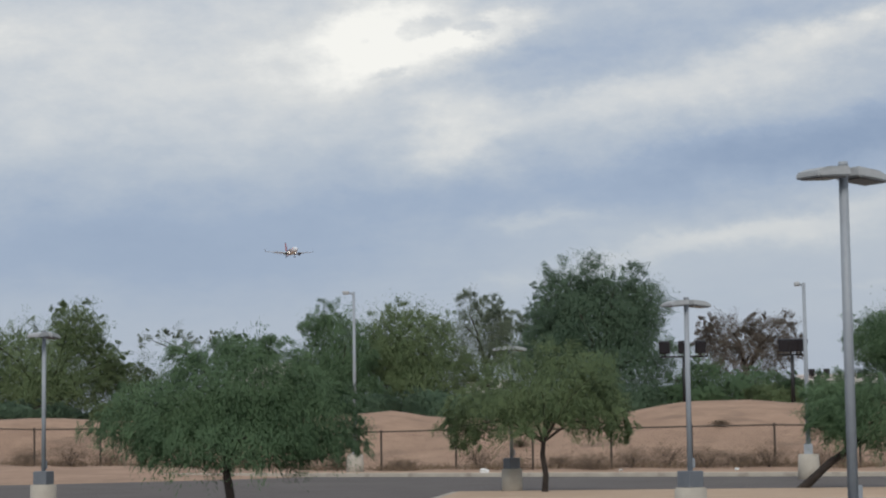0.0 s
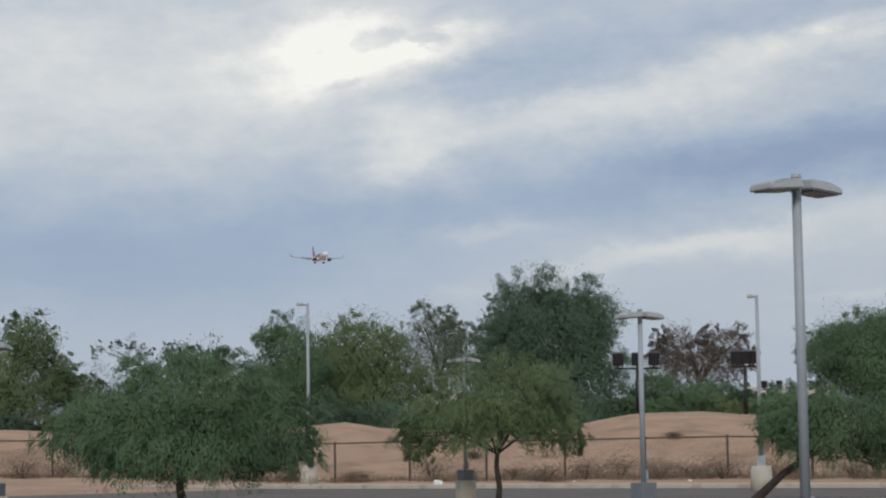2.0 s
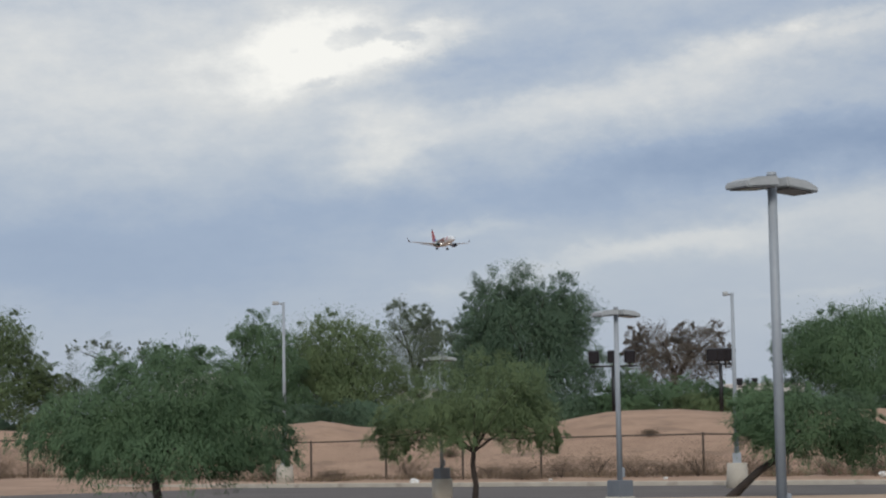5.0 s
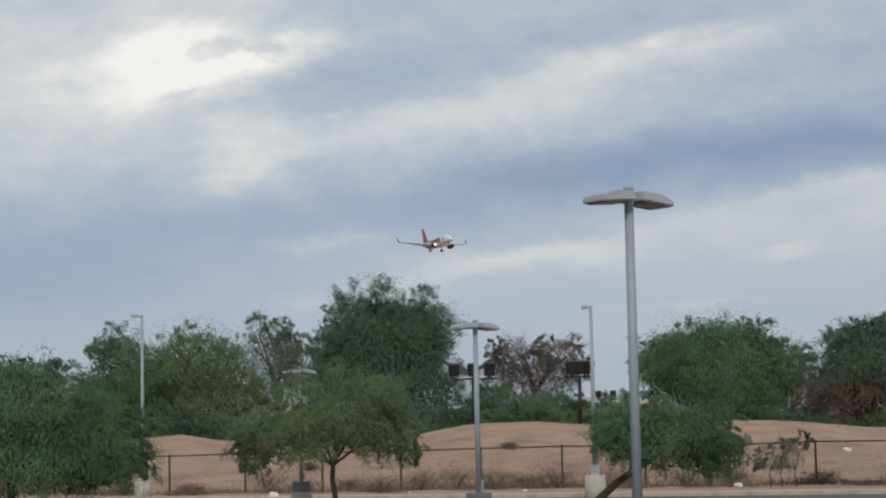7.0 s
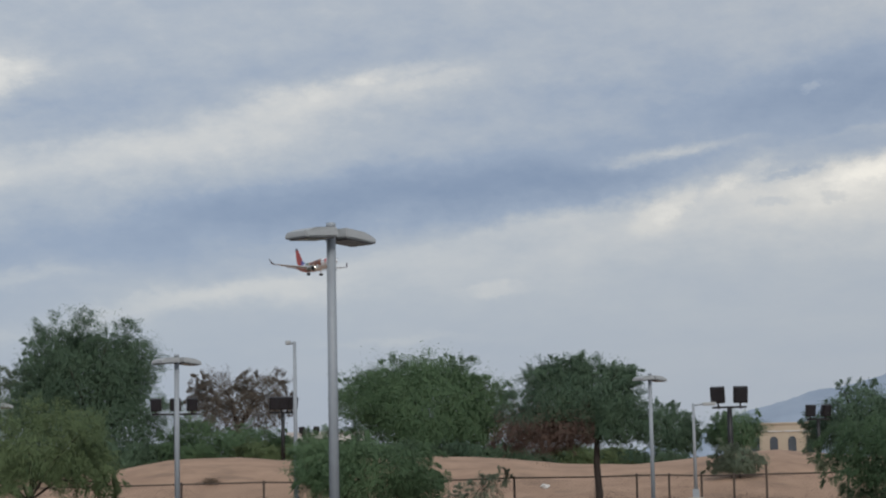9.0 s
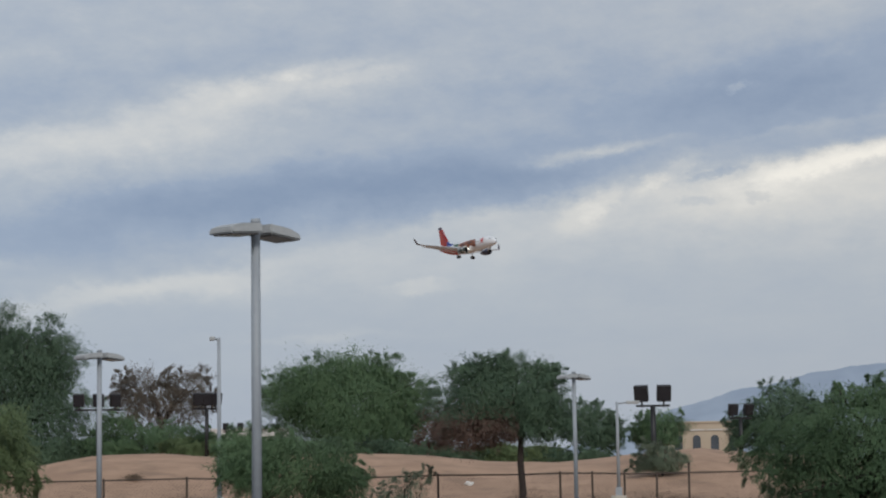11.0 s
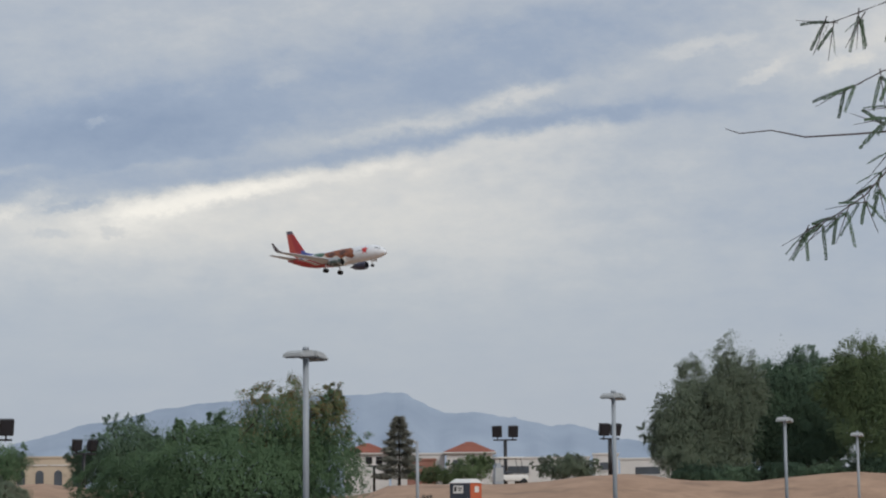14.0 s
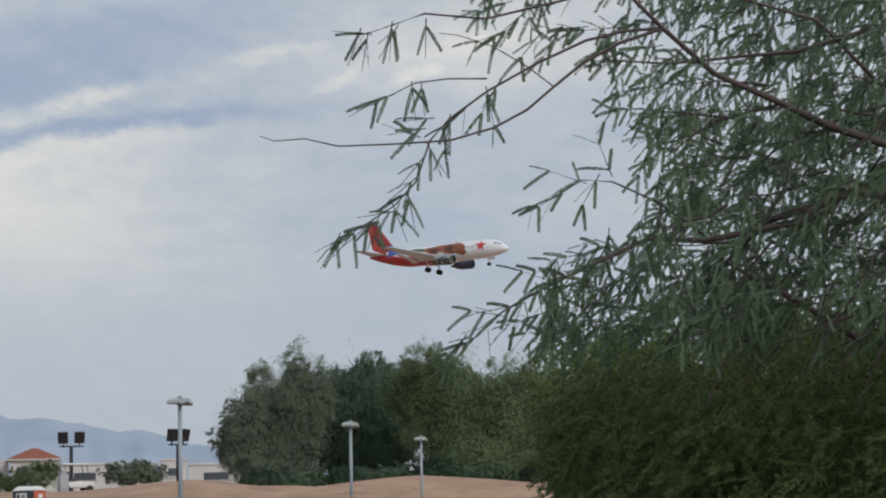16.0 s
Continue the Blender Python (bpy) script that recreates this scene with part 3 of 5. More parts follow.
    if extra:
        side = (pos - np.array(masses[0][0])) @ np.array(right)
        pick &= side < 0.25 * masses[0][1]
        leaf_mesh("dead_foliage", pos[pick], dirs[pick], ln[pick], wd[pick], rng, extra, thing, corners=3)
    if core:
        # old dense growth inside the masses
        mid, big = [], []
        for c, w, h in solid:
            m = int(core * (1.1e7 if d > 115 else 1.0e7) * w * h / (d * d)) + 60
            v = rng.normal(size=(m, 3))
            v *= (rng.uniform(0, 1, m) ** 0.4 * 0.9 / np.linalg.norm(v, axis=1))[:, None]
            mid.append(np.array(c) + v[:, :1] * w * np.array(right) + v[:, 1:2] * w * 0.6 * np.array(away) + v[:, 2:] * np.array((0, 0, h)))
            big.append(np.full(m, 0.00115 * d))
        mid, big = np.concatenate(mid), np.concatenate(big)
        up = mid[:, 2] > (0.3 if d < 100 else -0.3)
        mid, big = mid[up], big[up]
        hang = rng.normal(size=(len(mid), 3)) * 0.5 + np.array((0, 0, -0.8))
        long, broad = big * rng.uniform(1.2, 2.4, len(mid)), big * rng.uniform(0.45, 0.85, len(mid))
        old = np.zeros(len(mid), bool)
        if extra:
            old = (mid[:, 2] < low + 0.62 * (masses[0][0].z - low)) & ((mid - np.array(masses[0][0])) @ np.array(right) < 0.1 * masses[0][1])
            leaf_mesh("dead_inner_foliage", mid[old], hang[old], long[old], broad[old], rng, extra, thing, corners=3)
        leaf_mesh("inner_foliage", mid[~old], hang[~old], long[~old], broad[~old], rng, mat, thing, corners=3)
    if tip:
        # dry yellowing growth at the head of the crown
        top = pos[:, 2].max()
        dry = ~pick & (pos[:, 2] > top - 0.34 * (top - low) + rng.normal(0, 0.25, n)) & (rng.uniform(0, 1, n) < 0.6) & ((pos - np.array(masses[0][0])) @ np.array(right) > 0.3)
        leaf_mesh("yellowing_foliage", pos[dry], dirs[dry], ln[dry], wd[dry], rng, tip, thing, corners=3)
        pick |= dry
    leaf_mesh("crown", pos[~pick], dirs[~pick], ln[~pick], wd[~pick], rng, mat, thing, corners=3)
    return thing


LOT = "small green mesquite tree with low spreading crown in the lot"
tree("mesquite_tree", -6.05, 40, [(-5.95, 1.05, 2.39, 1.59), (-7.93, 0.44, 1.91, 1.35), (-3.88, 0.31, 1.83, 1.35), (-5.79, -0.30, 3.42, 0.87), (-5.63, 2.24, 0.95, 0.56)], LEAF_MESQUITE, LOT, 11, 26000, size=0.85, droop=1.3, thick=0.085)
tree("mesquite_tree", 2.77, 50.7, [(2.88, 1.09, 2.07, 1.19), (1.37, 0.40, 1.51, 0.87), (4.15, 0.52, 1.11, 0.87), (4.79, -0.05, 0.40, 0.56), (0.49, -0.07, 0.51, 0.72)], LEAF_OLIVE, "mesquite tree with a dark forked trunk on the sandy parking island", 12, 17000, size=0.9, droop=1.2, core=0.45, thick=0.068)
tree("mesquite_tree", 9.74, 51.8, [(12.07, 0.25, 1.91, 1.08), (10.95, 0.46, 1.03, 0.92), (13.42, -0.22, 0.95, 0.83)], LEAF_MESQUITE, "mesquite tree with a strongly leaning trunk on the parking island", 13, 17000, size=0.9, droop=0.9, lean=1.25, thick=0.10)
tree("mesquite_tree", 18.5, 76, [(18.0, 2.15, 1.9, 1.0), (17.2, 1.35, 1.6, 0.75), (19.0, 1.6, 1.1, 0.85), (17.8, 2.9, 0.8, 0.5), (19.2, 2.75, 0.6, 0.45)], LEAF_DARK, "dark green mesquite with browning lower foliage and upright trunk", 14, 34000, size=1.0, extra=LEAF_RED, thick=0.13, core=1.7)
tree("mesquite_tree", 29.0, 46, [(28.6, 0.8, 2.9, 1.15), (30.2, 2.0, 1.6, 1.3), (26.2, 0.5, 1.6, 0.85), (31.3, 1.1, 1.3, 1.4), (31.6, 2.75, 0.42, 0.6), (27.3, 1.95, 0.3, 0.4), (28.4, 1.9, 0.9, 0.6), (27.6, -0.2, 2.6, 0.55), (30.6, -0.1, 1.4, 0.6), (26.9, -0.75, 1.7, 0.4), (29.9, -0.7, 1.9, 0.45)], LEAF_MESQUITE, "large green mesquite with several dark stems before the fence", 15, 40000, tip=LEAF_YELLOW, trunk=[27.9, 28.6, 30.7], size=0.8, droop=1.2, thick=0.11)

for a, el, w, h, mat, seed in ((-11.5, 0.6, 1.6, 0.45, LEAF_DARK, 61), (-8.6, 0.6, 1.4, 0.45, LEAF_OLIVE, 62), (-5.5, 0.8, 1.6, 0.5, LEAF_MESQUITE, 63), (-2.6, 0.85, 1.5, 0.4, LEAF_DARK, 64), (0.2, 0.75, 1.5, 0.5, LEAF_DARK, 65),
                               (2.8, 0.75, 1.4, 0.6, LEAF_MESQUITE, 66), (5.2, 0.85, 1.3, 0.6, LEAF_DARK, 67), (7.0, 0.92, 1.0, 0.42, LEAF_MESQUITE, 76), (9.3, 0.9, 1.0, 0.38, LEAF_OLIVE, 77), (11.0, 0.85, 1.0, 0.4, LEAF_MESQUITE, 78), (12.4, 0.85, 1.5, 0.4, LEAF_DARK, 68), (15.2, 0.78, 1.4, 0.4, LEAF_DARK, 69), (16.6, 0.62, 1.2, 0.42, LEAF_DARK, 79), (18.4, 0.55, 1.3, 0.5, LEAF_OLIVE, 70), (19.8, 0.45, 1.3, 0.45, LEAF_DARK, 75),
                               (42.2, 0.72, 1.4, 0.42, LEAF_DARK, 71), (44.6, 0.75, 1.4, 0.45, LEAF_DARK, 72), (47.2, 0.8, 1.6, 0.5, LEAF_DARK, 73), (50.3, 0.75, 1.7, 0.5, LEAF_DARK, 74)):
    tree("bush", a, 120, [(a - 0.4 * w, el - 0.1, 0.66 * w, h * 1.1), (a + 0.45 * w, el - 0.14, 0.62 * w, h), (a, el - 0.36, 1.15 * w, 0.34)], mat, "dense low scrub under the trees behind the bank", seed, 5500, size=1.2, thick=0.06, category="bush", core=3.0)

BACK = "tall dense green tree behind the dirt bank"
tree("tree", -11.0, 132, [(-11.51, 1.76, 1.91, 1.35), (-10.24, 2.86, 0.87, 0.87), (-13.58, 2.11, 1.43, 1.19), (-9.44, 1.89, 0.64, 0.80), (-8.7, 1.35, 0.95, 0.75), (-11.03, 1.12, 2.07, 0.80)], LEAF_OLIVE, BACK, 21, 22000, size=1.7, thick=0.25)
tree("tree", -6.3, 130, [(-7.70, 1.87, 1.27, 0.95), (-5.47, 1.84, 0.95, 0.80), (-7.85, 2.55, 0.72, 0.35), (-6.50, 2.5, 0.45, 0.32)], LEAF_GREY, "thin-topped green tree behind the dirt bank", 22, 4200, size=1.1, core=0.0, thick=0.2)
tree("tree", -3.0, 128, [(-3.01, 2.28, 1.11, 1.24), (-3.56, 1.34, 1.19, 0.95), (-2.61, 1.16, 1.11, 0.72)], LEAF_MESQUITE, BACK, 23, 17000, size=1.6, thick=0.22)
tree("tree", -0.8, 131, [(-0.94, 2.41, 1.59, 1.19), (-0.38, 1.29, 1.75, 0.87), (-1.65, 1.79, 1.11, 1.11)], LEAF_OLIVE, "wide olive-green tree behind the dirt bank", 24, 20000, size=1.6, thick=0.24)
tree("tree", 1.2, 136, [(0.97, 2.71, 0.87, 1.08), (1.69, 2.38, 0.80, 0.95)], LEAF_GREY, "thin grey-green tree with see-through crown", 25, 13000, size=1.6, core=0.12, thick=0.2)
tree("tree", 4.4, 126, [(4.39, 2.98, 1.91, 1.51), (3.43, 3.39, 1.19, 1.14), (5.26, 3.13, 1.14, 1.19), (4.71, 1.62, 1.99, 1.03), (2.96, 2.04, 1.11, 1.27)], LEAF_DARK, "tallest dark green tree behind the dirt bank", 26, 34000, size=1.5, thick=0.3)
tree("tree", 8.4, 150, [(7.89, 2.37, 0.80, 0.76), (9.16, 2.44, 0.76, 0.72), (8.52, 1.89, 1.27, 0.72)], LEAF_BROWN, "thin brownish tree with bare branches showing", 27, 16000, size=1.6, core=0.2, thick=0.26)
tree("bush", 8.2, 122, [(7.25, 1.19, 0.95, 0.67), (8.68, 1.09, 1.03, 0.54), (9.79, 1.00, 0.56, 0.40)], LEAF_MESQUITE, "low green bushes along the top of the dirt bank", 28, 11000, size=1.3, thick=0.06, category="bush")
tree("tree", 13.6, 124, [(13.66, 2.08, 2.23, 1.35), (12.39, 2.26, 1.19, 1.08), (15.17, 1.97, 1.03, 1.11), (13.8, 2.8, 1.4, 0.72), (14.13, 1.19, 1.91, 0.60)], LEAF_MESQUITE, "broad rounded green tree behind the dirt bank", 29, 36000, size=1.5, thick=0.28)
tree("tree", 20.5, 130, [(20.4, 1.25, 0.85, 0.75), (21.0, 1.0, 0.5, 0.5)], LEAF_DARK, "dark green bushy tree behind the bank", 30, 8000, size=1.5, thick=0.15)
tree("tree", 22.4, 132, [(22.4, 1.15, 0.75, 0.65), (21.9, 1.1, 0.4, 0.4)], LEAF_MESQUITE, "round green tree behind the floodlight mast", 31, 7000, size=1.4, thick=0.15)
tree("bush", 22.4, 97, [(22.4, 0.3, 0.8, 0.55), (22.2, 0.0, 0.75, 0.4)], LEAF_GREY, "grey-green desert bush at the foot of a mast", 32, 6000, size=1.2, thick=0.05, category="bush")
tree("tree", 25.6, 120, [(25.7, 1.55, 1.05, 0.95), (24.9, 1.1, 0.8, 0.6), (26.5, 1.4, 0.6, 0.7)], LEAF_DARK, "dark rounded tree behind the fence", 33, 13000, size=1.4, thick=0.18)
tree("tree", 40.9, 124, [(41.5, 2.1, 1.0, 1.5), (40.9, 1.7, 0.75, 0.95), (42.6, 2.6, 0.9, 1.55), (42.0, 1.1, 1.3, 0.6)], LEAF_GREY, "grey-green willowy tree behind the dirt bank", 34, 36000, core=2.0, trunk=[41.6, 42.6], size=1.4, thick=0.24)
tree("tree", 44.4, 128, [(43.7, 2.3, 1.0, 1.75), (45.2, 2.4, 1.1, 1.6), (44.5, 3.05, 1.1, 0.95), (44.4, 1.3, 1.5, 0.75)], LEAF_DARK, "dark green tree with a dense crown", 35, 33000, core=2.0, size=1.5, thick=0.26)
tree("tree", 47.4, 122, [(46.8, 2.5, 1.3, 1.85), (45.9, 3.1, 0.9, 1.0), (48.8, 2.2, 1.4, 1.8), (47.8, 1.2, 2.0, 0.8)], LEAF_OLIVE, "olive-green tree with a dense crown", 36, 39000, core=2.0, size=1.5, thick=0.26)
tree("tree", 51.5, 124, [(50.8, 2.2, 1.3, 1.6), (52.5, 2.0, 1.3, 1.5)], LEAF_OLIVE, "olive-green tree with a dense crown", 37, 18000, core=2.0, size=1.6, thick=0.26)
tree("bush", 35.4, 140, [(35.3, 0.92, 0.65, 0.38), (34.4, 0.78, 0.75, 0.28), (35.7, 1.1, 0.3, 0.25)], LEAF_OLIVE, "low green bushes before pale buildings", 38, 7000, size=1.3, thick=0.06, category="bush")
tree("bush", 37.9, 140, [(37.7, 0.95, 0.65, 0.33), (38.4, 0.95, 0.55, 0.33), (38.1, 1.1, 0.4, 0.25)], LEAF_GREY, "rounded grey-green bush on the bank", 39, 5500, size=1.3, thick=0.06, category="bush")
tree("bush", 34.0, 77, [(33.95, -0.5, 0.7, 0.45), (34.4, -0.65, 0.5, 0.35), (33.4, -0.7, 0.5, 0.33), (34.1, -0.2, 0.35, 0.33)], LEAF_BROWN, "dark brownish bush before the fence", 40, 12000, core=2.0, size=0.9, thick=0.04, category="bush")
tree("bush", 15.2, 77, [(15.3, -0.35, 0.75, 0.5), (15.7, -0.1, 0.4, 0.4), (14.9, -0.5, 0.5, 0.4)], LEAF_GREY, "thin grey-green shrub before the fence", 41, 3200, trunk=[14.9, 15.2, 15.6], size=0.9, core=0.0, thick=0.018, category="bush")


def conifer(az, d, low, high, half):
    rng = np.random.default_rng(50)
    base = on_ground(az, d)
    thing = empty("cypress_tree", Matrix.Translation(base), "slim dark conifer beside pale buildings", "tree")
    z0, z1, w = rise(low, d) - base.z, rise(high, d) - base.z, half * d * math.pi / 180
    vs, fs = tube([(0, 0, -0.3), (0.05, 0, z1 * 0.5), (0, 0, z1)], [0.14, 0.08, 0.02], 7)
    ob_from("trunk", vs, fs, BARK, thing, True)
    n = 5200
    f = rng.uniform(0, 1, n) ** 1.3
    tier = 0.75 + 0.35 * np.sin(f * 45)
    t = rng.uniform(0, 2 * np.pi, n)
    r = (1 - f) ** 0.8 * w * tier * rng.uniform(0.55, 1.05, n)
    pos = np.stack([r * np.cos(t), r * np.sin(t), z0 + f * (z1 - z0)], 1)
    dirs = np.stack([np.cos(t), np.sin(t), rng.uniform(-0.3, 0.5, n)], 1)
    leaf_mesh("crown", pos, dirs, rng.uniform(0.3, 0.62, n), rng.uniform(0.07, 0.13, n), rng, LEAF_CONIFER, thing)


conifer(33.3, 160, 0.7, 2.4, 0.62)


# dry brush along the fence
def shrub(az, d, w, h, seed, mat=DRY):
    rng = np.random.default_rng(seed)
    base = on_ground(az, d)
    thing = empty("dry_shrub", Matrix.Translation(base), "dry brown desert shrub beside the wire fence", "shrub", "brush along the fence")
    for j in range(7):
        t = rng.uniform(0, 6.28)
        tip = Vector((math.cos(t) * w * 0.6, math.sin(t) * w * 0.5, h * rng.uniform(0.6, 1.0)))
        vs, fs = tube([(0, 0, -0.05), tip * 0.5 + Vector((0, 0, 0.1)), tip], [0.015, 0.01, 0.003], 5)
        ob_from("stem", vs, fs, BARK, thing)
    n = int(2300 * w)
    v = rng.normal(size=(n, 3)) * np.array((w * 0.42, w * 0.42, h * 0.33)) + np.array((0, 0, h * 0.42))
    v[:, 2] = np.abs(v[:, 2])
    leaf_mesh("foliage", v, rng.normal(size=(n, 3)) + np.array((0, 0, 0.8)), rng.uniform(0.05, 0.13, n), rng.uniform(0.010, 0.026, n), rng, mat, thing, corners=3)


SHRUBS = [(-10.4, 1.3, 0.95), (-9.3, 0.9, 0.6), (-11.6, 1.0, 0.7), (-7.0, 1.2, 0.7), (-5.5, 1.1, 0.7), (-3.0, 0.9, 0.6), (-1.2, 1.0, 0.45), (0.95, 0.95, 0.85), (1.9, 0.9, 0.55), (3.2, 0.8, 0.5), (4.1, 1.1, 0.6), (5.2, 1.1, 0.7), (6.2, 1.1, 0.9),
          (7.3, 1.1, 0.7), (8.2, 1.0, 0.5), (9.0, 1.2, 0.9), (10.2, 0.9, 0.6), (11.0, 1.0, 0.6), (12.6, 1.1, 0.7), (13.9, 1.0, 0.6), (16.3, 0.9, 0.5), (18.6, 1.1, 0.9), (20.6, 1.1, 0.7), (22.2, 1.4, 0.75), (24.0, 1.0, 0.5), (35.2, 1.0, 0.7), (36.0, 0.9, 0.5), (38.2, 1.3, 0.7),
          (25.4, 1.4, 0.7), (26.5, 1.5, 0.9), (27.6, 1.5, 0.8), (28.8, 1.5, 0.95), (29.9, 1.4, 0.85), (31.0, 1.5, 1.0), (31.9, 1.3, 0.8), (32.8, 1.0, 0.5), (21.3, 1.0, 0.55), (22.8, 1.2, 0.7)]
for i, (a, w, h) in enumerate(SHRUBS):
    shrub(a, fence_r(a) - 0.9 + 2.2 * ((i * 7) % 5) / 5, w, h, 100 + i)
for i, (a, d, w, h) in enumerate([(40.3, 92, 0.7, 0.5), (39.2, 93, 0.6, 0.5), (45.6, 100, 0.5, 0.45), (43.4, 98, 0.4, 0.3), (2.1, 96, 0.5, 0.3), (7.7, 98, 0.5, 0.25)]):
    shrub(a, d, w, h, 150 + i)


def dry_grass():
    """Thin straw along the foot of the fence and up the bank."""
    rng = np.random.default_rng(5)
    n = 26000
    az = rng.uniform(-14, 48, n)
    tuft = np.array([noise.noise((a * 1.1, 2.0, 0.0)) for a in az])
    off = np.abs(rng.normal(0, 1.6, n)) - 1.2
    keep = tuft > rng.uniform(-0.6, 0.5, n)
    P = np.array([tuple(on_ground(a, fence_r(a) + o)) for a, o in zip(az[keep], off[keep])])
    D = rng.normal(size=(len(P), 3)) * 0.5 + np.array((0, 0, 1.0))
    ob = leaf_mesh("dry_grass", P - np.array((0, 0, 0.05)), D, rng.uniform(0.15, 0.42, len(P)), rng.uniform(0.015, 0.035, len(P)), rng, STRAW, None)
    tagged(ob, "thin dry straw-brown grass along the fence", "grass", kind="stuff")


dry_grass()


# ---------------------------------------------------------------- lamps
def lamp_head(sign, bm):
    """A flat shoebox head that tapers to its tip."""
    vs = [bm.verts.new(c) for c in (
        (sign * 0.05, -0.155, -0.03), (sign * 0.05, 0.155, -0.03), (sign * 0.44, 0.15, -0.035), (sign * 0.44, -0.15, -0.035),
        (sign * 0.05, -0.14, 0.06), (sign * 0.05, 0.14, 0.06), (sign * 0.30, 0.14, 0.055), (sign * 0.30, -0.14, 0.055), (sign * 0.435, 0.135, 0.02), (sign * 0.435, -0.135, 0.02))]
    for f in ((0, 1, 2, 3), (4, 7, 6, 5), (0, 4, 5, 1), (3, 2, 8, 9), (6, 7, 9, 8), (0, 3, 9, 7, 4), (1, 5, 6, 8, 2)):
        bm.faces.new([vs[i] for i in f])
    bmesh.ops.recalc_face_normals(bm, faces=bm.faces)
    bmesh.ops.bevel(bm, geom=list(bm.edges), offset=0.012, segments=2, affect="EDGES")


def pedestal(thing, low=0.62, r=0.265, cover=0.27, cover_mat=BOXBLUE):
    bm = bmesh.new()
    cyl(bm, (0, 0, -0.2), (0, 0, low), r, r, 24)
    bmesh.ops.bevel(bm, geom=[e for e in bm.edges if abs(e.verts[0].co.z - low) < 0.01 and abs(e.verts[1].co.z - low) < 0.01], offset=0.02, segments=2, affect="EDGES")
    part("concrete_base", bm, CONCRETE, thing, "round concrete base", True)
    bm = bmesh.new()
    box(bm, 0, 0, low + cover / 2, 0.31, 0.31, cover, 0.015)
    part("base_cover", bm, cover_mat, thing, "square blue-grey base cover")


def parking_lamp(az, el, turn, height=3.76, label="twin-head grey parking lot lamp on a concrete base"):
    d = (height - EYE) / math.tan(radians(el))
    at = bearing(az, d)
    thing = empty("parking_lamp", Matrix.Translation(at) @ pose(0, 0, 0, 0, 0, turn), label, "street lamp", "parking lot lamps")
    pedestal(thing)
    bm = bmesh.new()
    cyl(bm, (0, 0, 0.85), (0, 0, height - 0.02), 0.046, 0.040, 16)
    cyl(bm, (0, 0, height - 0.03), (0, 0, height + 0.015), 0.047, 0.041, 16)
    part("pole", bm, POLE, thing, "tapered grey steel pole", True)
    bm = bmesh.new()
    box(bm, 0.05, 0, 1.02, 0.05, 0.09, 0.16, 0.008)
    part("hand_hole", bm, POLE, thing)
    for s in (-1, 1):
        bm = bmesh.new()
        lamp_head(s, bm)
        h = part("lamp_head", bm, HEAD, thing)
        h.matrix_basis = pose(0, 0, height - 0.09, 0, 4 * s, 0)
        bm = bmesh.new()
        box(bm, s * 0.24, 0, -0.036, 0.31, 0.25, 0.02, 0.004)
        part("lens", bm, LENS, h)


for a, e, h in ((11.3, 7.2, 3.89), (6.84, 3.59, 3.76), (-11.1, 2.88, 3.76), (1.87, 2.36, 3.76), (20.06, 2.82, 3.76), (30.97, 4.36, 3.76), (39.49, 3.06, 3.76), (44.15, 2.30, 3.76), (46.07, 1.84, 3.76), (29.2, 2.40, 3.76)):
    parking_lamp(a, e, 34 if a > -5 else 70, h)


def tall_lamp(az, d, el, side, arm):
    height = rise(el, d)
    thing = empty("street_lamp", Matrix.Translation(bearing(az, d)) @ pose(0, 0, 0, 0, 0, -az), "slim single-head street lamp beside the road", "street lamp", "roadside lamps")
    bm = bmesh.new()
    cyl(bm, (0, 0, -0.2), (0, 0, 0.75), 0.36, 0.30, 20)
    part("concrete_base", bm, CONCRETE, thing, "", True)
    bm = bmesh.new()
    box(bm, 0, 0, 0.9, 0.26, 0.26, 0.32, 0.01)
    part("base_cover", bm, POLE, thing)
    bm = bmesh.new()
    cyl(bm, (0, 0, 0.75), (0, 0, height), 0.075, 0.05, 14)
    part("pole", bm, POLE, thing, "", True)
    bm = bmesh.new()
    cyl(bm, (0, 0, height - 0.08), (side * arm * 0.45, 0, height - 0.03), 0.03, 0.03, 10)
    part("arm", bm, POLE, thing, "", True)
    bm = bmesh.new()
    box(bm, side * arm * 0.72, 0, height - 0.03, arm * 0.6, 0.28, 0.12, 0.03)
    part("lamp_head", bm, HEAD, thing)


for a, d, e, side, arm in ((-2.52, 78, 3.90, -1, 0.42), (10.08, 62.7, 3.93, -1, 0.28), (21.2, 79, 1.97, 1, 0.85), (33.88, 73, 1.73, -1, 0.12)):
    tall_lamp(a, d, e, side, arm)


